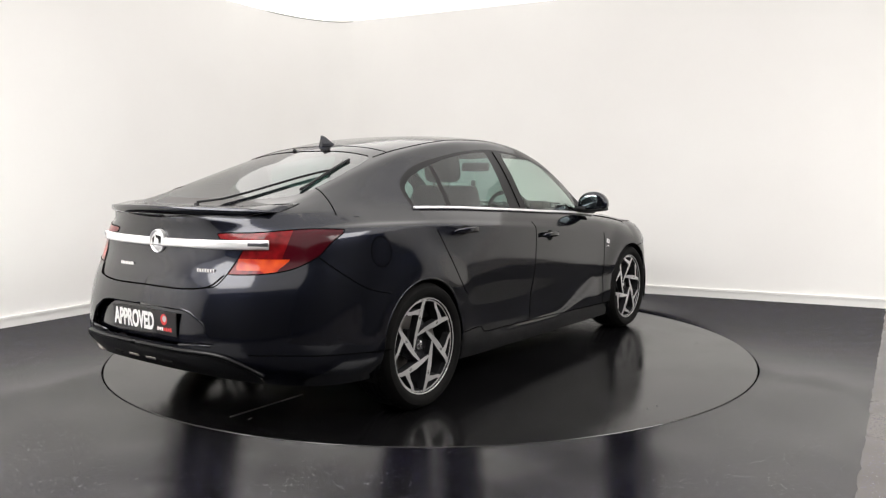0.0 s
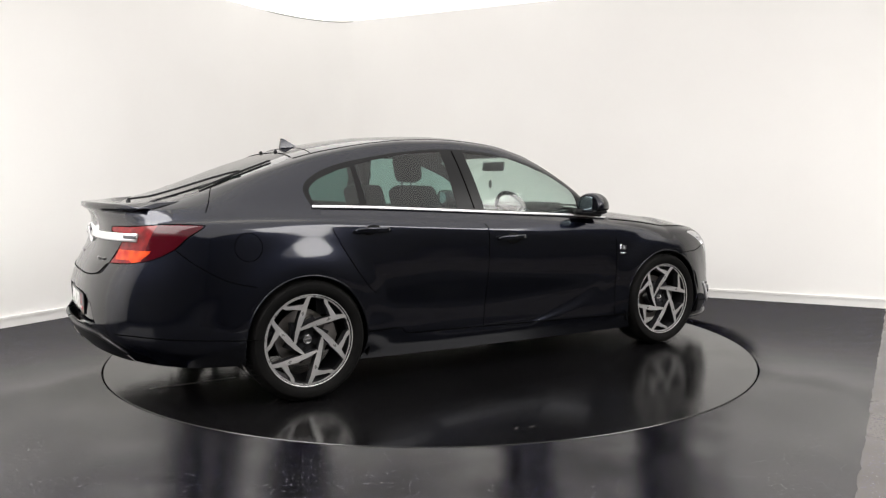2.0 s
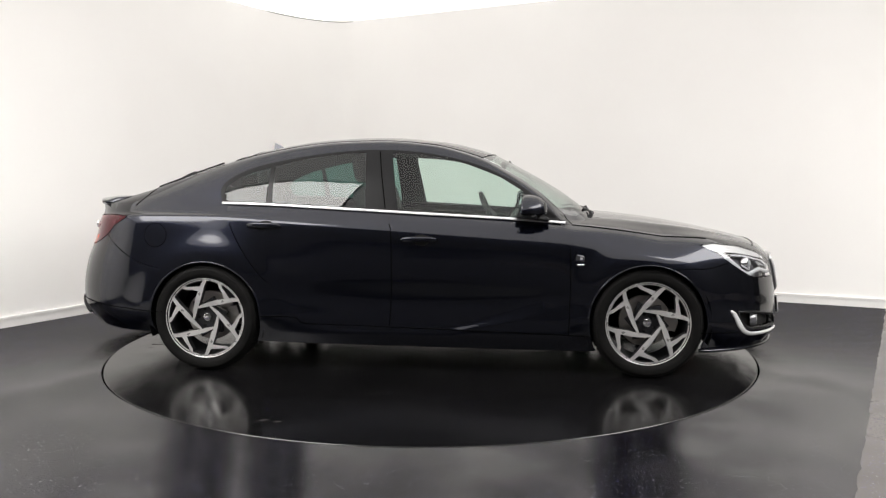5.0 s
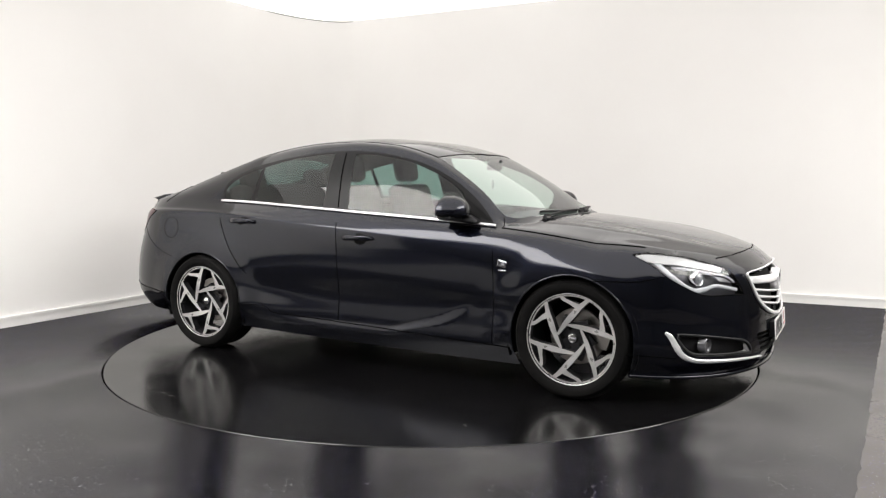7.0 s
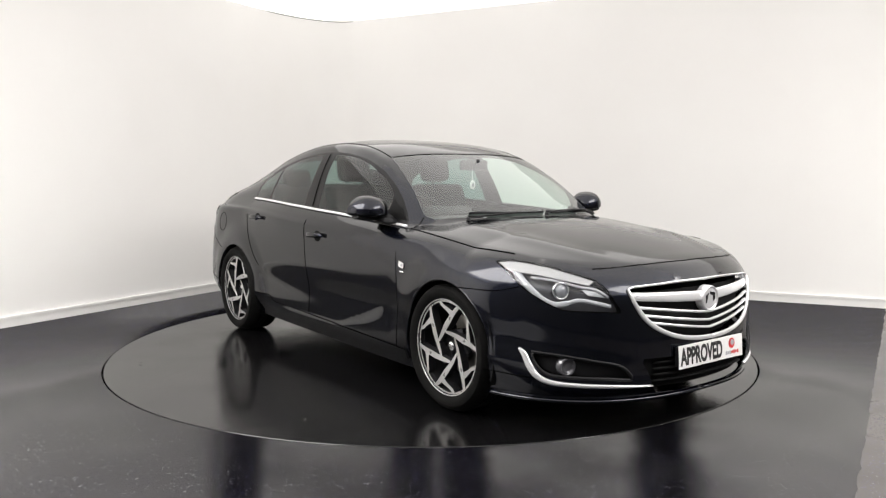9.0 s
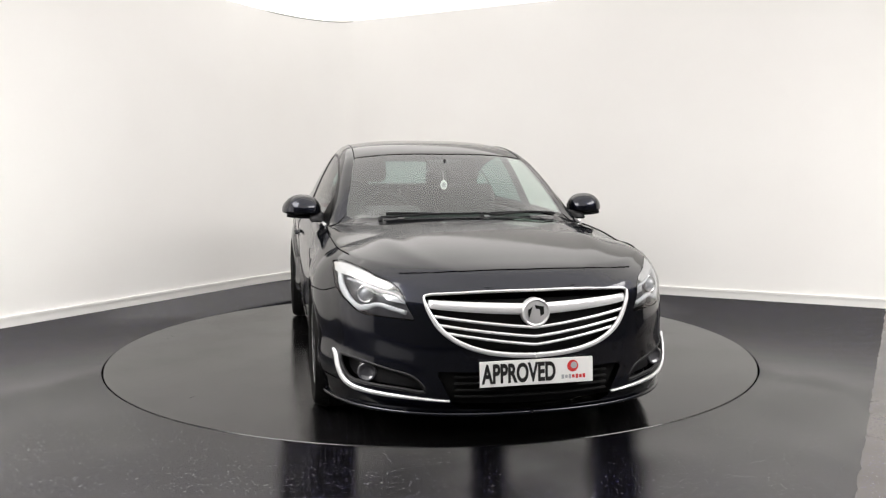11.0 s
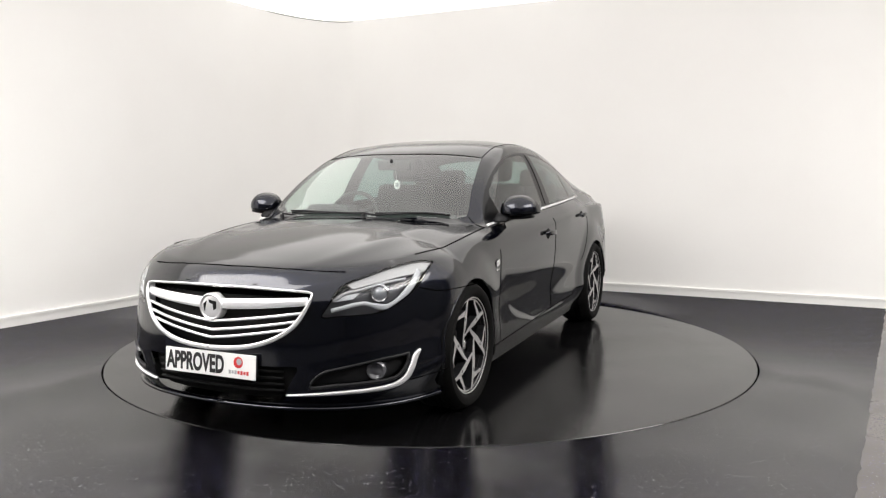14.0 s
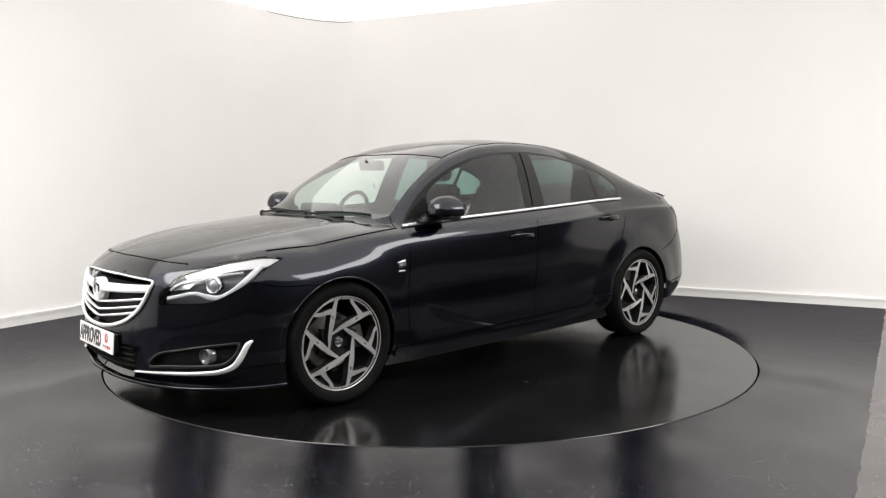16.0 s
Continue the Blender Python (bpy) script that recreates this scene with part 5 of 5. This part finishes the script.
outline = smooth_curve([(-1.02, zr - 0.004), (-1.07, zr + 0.018), (-1.125, zr + 0.050), (-1.150, zr + 0.056), (-1.152, zr + 0.040), (-1.160, zr - 0.018)], 24)
prism(bm, [tuple(p) for p in outline], -0.012, 0.012)
for v in bm.verts:
    v.co.y *= 1.2 - 1.0 * min(1, max(0, (v.co.z - zr) / 0.07))
part("antenna_fin", bm, PAINT, car, "shark-fin roof aerial", smooth=False)
for y in (-0.14, 0.14):
    q = on_top([(-1.235, y)], 0.004)[0]
    bm = bmesh.new()
    bmesh.ops.create_uvsphere(bm, u_segments=10, v_segments=6, radius=0.012, matrix=Matrix.Translation(q))
    part("washer_jet", bm, PLASTIC, car)


SCREEN_FOOT = line_of([(0.0, 1.112), (0.20, 1.105), (0.38, 1.085), (0.52, 1.050), (0.62, 0.99), (0.68, 0.905)])


def wiper(name, pivot, arm_end, blade_a, blade_b, lift):
    base = Vector(on_top([pivot], 0.01)[0])
    bm = revolve(bmesh.new(), [(0.0, 0.022), (0.012, 0.020), (0.014, 0.0)], 16, "z")
    bmesh.ops.translate(bm, verts=bm.verts, vec=base - Vector((0, 0, 0.01)))
    w = part(name, bm, PLASTIC, car, "black wiper")
    pts = [base + Vector((0, 0, 0.015)), *[Vector(q) for q in on_top([tuple(np.array(pivot) * (1 - t) + np.array(arm_end) * t) for t in np.linspace(0.2, 1, 8)], lift)]]
    ribbon("wiper_arm", pts, 0.011 if pivot[0] < 0 else 0.007, 0.006, PLASTIC, w, (0, 0, 1))
    row = [tuple(np.array(blade_a) * (1 - t) + np.array(blade_b) * t) for t in np.linspace(0, 1, 16)]
    if pivot[0] > 0:                       # parked along the foot of the windscreen
        row = [(float(SCREEN_FOOT(abs(y))) - 0.030, y) for x, y in row]
    pts = on_top(row, 0.008)
    ribbon("wiper_blade", pts, 0.007, 0.006, PLASTIC, w, (0, 0, 1))


wiper("rear_wiper", (-2.09, -0.06), (-1.56, -0.463), (-1.80, -0.50), (-1.37, -0.43), 0.016)
wiper("windscreen_wiper", (1.085, -0.50), (1.085, -0.15), (1.055, -0.46), (1.105, 0.10), 0.014)
wiper("windscreen_wiper", (1.115, 0.10), (1.055, 0.42), (1.085, 0.16), (0.965, 0.60), 0.014)
cowl = on_top([(1.135, 0.0), (1.128, 0.2), (1.105, 0.40), (1.085, 0.48)], 0.0, n=30)
for s, pts in both(cowl):
    ribbon("scuttle_panel", pts, 0.014, 0.003, PLASTIC, car, (0.2, 0, 1), "black scuttle below the windscreen")


# ---- wheels ----
def wheel_meshes():
    """Meshes of one wheel, hub at the origin, outer face towards +y."""
    made = {}
    bm = bmesh.new()
    prof = [(0.252, 0.010), (0.262, 0.020), (0.285, 0.030), (0.308, 0.026), (0.322, 0.010), (0.329, -0.008), (0.334, -0.030)]
    for g in (-0.058, -0.095, -0.132, -0.170):
        prof += [(0.335, g + 0.005), (0.326, g + 0.004), (0.326, g - 0.004), (0.335, g - 0.005)]
    prof += [(0.333, -0.195), (0.322, -0.215), (0.285, -0.228), (0.252, -0.205), (0.252, 0.010)]
    revolve(bm, prof, 96)
    for i in range(72):                       # shoulder blocks
        a = 2 * math.pi * i / 72
        m = Matrix.Rotation(a, 4, "Y") @ pose(0.3290, -0.020, 0, 0, 0, 22)
        bmesh.ops.create_cube(bm, size=1.0, matrix=m @ Matrix.Diagonal((0.010, 0.044, 0.020, 1)))
    made["tyre"] = (bm, RUBBER, "low-profile black tyre")
    bm = revolve(bmesh.new(), [(0.238, -0.02), (0.246, 0.006), (0.253, 0.012), (0.258, 0.008), (0.258, -0.01), (0.250, -0.02), (0.240, -0.19), (0.225, -0.19), (0.232, -0.02), (0.238, -0.02)], 80)
    made["rim"] = (bm, ALLOY_DARK, "dark grey rim barrel")
    bm = revolve(bmesh.new(), [(0.2478, 0.0108), (0.2500, 0.0126), (0.2525, 0.0130), (0.2535, 0.0126)], 80)
    made["rim_edge"] = (bm, ALLOY, "bright machined rim edge")
    R = 0.250
    blade = [(-0.335, 0.085), (-0.21, 0.315), (-0.06, 0.525), (0.09, 0.69), (0.185, 0.785), (0.365, 0.93), (0.455, 0.895), (0.335, 0.79), (0.245, 0.69), (0.10, 0.505), (-0.08, 0.315), (-0.215, 0.150), (-0.285, 0.065)]
    chord = [(0.09, 0.69), (0.185, 0.785), (0.05, 0.832), (-0.11, 0.880), (-0.19, 0.945), (-0.285, 0.925), (-0.205, 0.845), (-0.03, 0.768)]
    arc = [(r * math.cos(radians(a)), r * math.sin(radians(a))) for r, rng_ in ((1.0, range(54, 115, 4)), (0.945, range(114, 53, -4))) for a in rng_]
    for name, outl, mat, y0, y1, grow in (("rim_segment", arc, ALLOY, -0.004, 0.0015, 0), ("spoke", blade, ALLOY, -0.006, 0.004, 0), ("spoke_bridge", chord, ALLOY, -0.006, 0.003, 0)):
        bm = bmesh.new()
        a = [bm.verts.new((x * R, y1 - 0.030 * max(0, 0.55 - math.hypot(x, z)), z * R)) for x, z in outl]
        b = [bm.verts.new((x * R * 0.99, y0 - 0.034 - 0.030 * max(0, 0.55 - math.hypot(x, z)), z * R * 0.99)) for x, z in outl]
        f = bm.faces.new(a)
        g = bm.faces.new(b[::-1])
        sides = []
        for i in range(len(outl)):
            j = (i + 1) % len(outl)
            sides.append(bm.faces.new((a[i], b[i], b[j], a[j])))
        bmesh.ops.recalc_face_normals(bm, faces=bm.faces)
        for q in sides + [g]:
            q.material_index = 1
        bmesh.ops.triangulate(bm, faces=[f, g])
        made[name] = (bm, [ALLOY, ALLOY_DARK], "machined silver face")
    # inner dark leg that carries each spoke to the hub
    bm = prism(bmesh.new(), [(-0.40 * R, -0.08 * R), (-0.20 * R, 0.50 * R), (-0.02 * R, 0.42 * R), (0.0, 0.0)], -0.065, -0.035)
    made["spoke_root"] = (bm, ALLOY_DARK, "")
    bm = revolve(bmesh.new(), [(0.0, -0.026), (0.024, -0.027), (0.030, -0.031), (0.032, -0.040), (0.062, -0.044), (0.085, -0.050), (0.088, -0.09)], 40)
    made["hub"] = (bm, ALLOY_DARK, "dark wheel centre")
    bm = revolve(bmesh.new(), [(0.0, -0.022), (0.018, -0.0225), (0.0235, -0.0245), (0.026, -0.030)], 32)
    made["centre_cap"] = (bm, CHROME, "small chrome centre cap")
    bm = revolve(bmesh.new(), [(0.0, -0.030), (0.006, -0.031), (0.0095, -0.034), (0.010, -0.05)], 12)
    made["wheel_bolt"] = (bm, UNDER, "")
    bm = revolve(bmesh.new(), [(0.07, -0.105), (0.155, -0.105), (0.158, -0.108), (0.158, -0.130), (0.07, -0.130)], 64)
    made["brake_disc"] = (bm, STEEL, "worn steel brake disc")
    bm = prism(bmesh.new(), [(-0.175, -0.06), (-0.12, -0.05), (-0.10, 0.0), (-0.12, 0.06), (-0.175, 0.07), (-0.195, 0.0)], -0.15, -0.075)
    made["brake_caliper"] = (bm, STEEL, "grey brake caliper")
    out = {}
    for k, (bm, mat, lab) in made.items():
        flat = k in ("spoke", "spoke_bridge", "rim_segment", "spoke_root", "brake_caliper")
        me = bpy.data.meshes.new(k)
        bmesh.ops.recalc_face_normals(bm, faces=bm.faces)
        bm.to_mesh(me)
        bm.free()
        for mm in (mat if isinstance(mat, list) else [mat]):
            me.materials.append(mm)
        if not flat:
            me.polygons.foreach_set("use_smooth", [True] * len(me.polygons))
            me.set_sharp_from_angle(angle=radians(38))
        out[k] = (me, lab)
    return out


WM = wheel_meshes()


def build_wheel(x, y, s, phase):
    hub = new("wheel")
    hub.parent = car
    hub.matrix_local = pose(x, y * s, AXLE_Z, 0, 0, 0 if s > 0 else 180)
    tagged(hub, "silver twisted-spoke alloy wheel with a low black tyre")
    for k in ("tyre", "rim", "rim_edge", "hub", "centre_cap", "brake_disc", "brake_caliper"):
        o = new(k, WM[k][0])
        o.parent = hub
        if WM[k][1]:
            tagged(o, WM[k][1])
    for i in range(6):
        for k in ("spoke", "spoke_bridge", "rim_segment", "spoke_root"):
            o = new(k, WM[k][0])
            o.parent = hub
            # seen from outside the twist runs the same way on every wheel
            o.matrix_local = Matrix.Rotation(radians(60 * i + phase), 4, "Y") @ Matrix.Diagonal((-1, 1, 1, 1))
    for i in range(5):
        o = new("wheel_bolt", WM["wheel_bolt"][0])
        o.parent = hub
        o.matrix_local = Matrix.Rotation(radians(72 * i + 18), 4, "Y") @ pose(0, 0, 0.055)


for s in (-1, 1):
    build_wheel(AXLE_F, 0.892, s, 30 if s > 0 else 0)
    build_wheel(AXLE_R, 0.914, s, 22)


# ---- cabin ----
part("cabin_floor", box(bmesh.new(), (2.9, 1.55, 0.04), (-0.45, 0, 0.36), bevel=0.01), FABRIC, car)
part("bulkhead", box(bmesh.new(), (0.05, 1.2, 0.52), (1.00, 0, 0.60), bevel=0.01), UNDER, car)
bm = bmesh.new()
prism(bm, [tuple(p) for p in smooth_curve([(1.00, 0.90), (0.98, 0.945), (0.88, 0.970), (0.70, 0.980), (0.60, 0.955), (0.57, 0.88), (0.62, 0.70), (0.70, 0.60)], 24)] + [(0.99, 0.60)], -0.60, 0.60)
part("dashboard", bm, DASH, car, "dark moulded dashboard", smooth=False)
for s in (1, -1):
    bm = bmesh.new()
    prism(bm, [(-1.25, 0.45), (0.88, 0.45), (0.88, 0.90), (-1.25, 1.0)], 0.74 * s, 0.80 * s)
    part("door_card", bm, DASH, car, smooth=False)
bm = box(bmesh.new(), (0.14, 0.34, 0.08), (0.70, -0.37, 0.995), bevel=0.03)
part("instrument_hood", bm, DASH, car)


def seat(x, y, width, name="seat"):
    bm = box(bmesh.new(), (0.50, width, 0.16), (x, y, 0.52), pose(0, 0, 0, 0, -6, 0), bevel=0.05)
    st = part(name, bm, FABRIC, car, "dark cloth seat")
    bm = box(bmesh.new(), (0.13, width * 0.94, 0.66), (x - 0.34, y, 0.84), pose(0, 0, 0, 0, -16, 0), bevel=0.05)
    part("seat_back", bm, FABRIC, st)
    return st


def headrest(x, y, z, st, w=0.26):
    bm = box(bmesh.new(), (0.10, w, 0.19), (x, y, z), pose(0, 0, 0, 0, -10, 0), bevel=0.045)
    part("headrest", bm, FABRIC, st)
    for d in (-0.06, 0.06):
        part("headrest_post", sweep(bmesh.new(), [(x - 0.01, y + d, z - 0.16), (x, y + d, z - 0.06)], 0.006, 8), CHROME, st)


for y in (-0.37, 0.37):
    st = seat(0.02, y, 0.52)
    headrest(-0.43, y, 1.275, st)
st = seat(-0.92, 0.0, 1.26, "rear_seat")
for y in (-0.38, 0.38):
    headrest(-1.34, y, 1.19, st, 0.24)
part("parcel_shelf", box(bmesh.new(), (0.50, 1.20, 0.03), (-1.66, 0, 1.02), bevel=0.008), FABRIC, car)
# steering wheel on the car's right
bm = bmesh.new()
ring = [(0.0, 0.185 * math.cos(a), 0.185 * math.sin(a)) for a in np.linspace(0, 2 * math.pi, 41)[:-1]]
sweep(bm, ring, 0.015, 8, closed=True)
for a in (90, 210, 330):
    c, s_ = math.cos(radians(a + 180)), math.sin(radians(a + 180))
    sweep(bm, [(0.02, 0, 0), (0.0, 0.18 * c, 0.18 * s_)], 0.014, 6)
bmesh.ops.transform(bm, matrix=pose(0.44, -0.37, 0.935, 0, -22, 0), verts=bm.verts)
wheel_ob = part("steering_wheel", bm, DASH, car, "dark three-spoke steering wheel")
bm = bmesh.new()
bmesh.ops.create_uvsphere(bm, u_segments=20, v_segments=10, radius=1, matrix=pose(0.455, -0.37, 0.93, 0, -22, 0) @ Matrix.Diagonal((0.035, 0.075, 0.075, 1)))
part("horn_pad", bm, DASH, wheel_ob)
bm = box(bmesh.new(), (0.03, 0.24, 0.07), (0.52, 0.0, 1.295), pose(0, 0, 0, 0, 12, 4), bevel=0.014)
im = part("interior_mirror", bm, DASH, car, "dark interior mirror")
part("mirror_stalk", sweep(bmesh.new(), [(0.53, 0, 1.30), (0.57, 0, 1.325)], 0.010, 8), DASH, im)
# paper tag on a string below the mirror
bm = revolve(bmesh.new(), [(0.0, 0.002), (0.026, 0.002), (0.028, 0.0), (0.026, -0.002), (0.0, -0.002)], 28)
bmesh.ops.transform(bm, matrix=pose(0.50, 0.008, 1.165, 0, 0, 90) @ Matrix.Diagonal((0.85, 1, 1.15, 1)), verts=bm.verts)
tag = part("hanging_tag", bm, WHITE, car, "white oval air freshener on a string")
part("string", sweep(bmesh.new(), [(0.505, 0.0, 1.26), (0.50, 0.006, 1.19)], 0.0015, 5), WHITE, tag)
bm = box(bmesh.new(), (0.005, 0.020, 0.028), (0.503, 0.008, 1.165), bevel=0.002)
part("tag_print", bm, GREY, tag)


def motions():
    walk(turntable, [(t, pose(0, 0, 0, 0, 0, a)) for t, a in TURN])
    walk(car, [(t, pose(0, 0, 0, 0, 0, a) @ pose(0, CAR_SHIFT, 0)) for t, a in TURN])


motions()
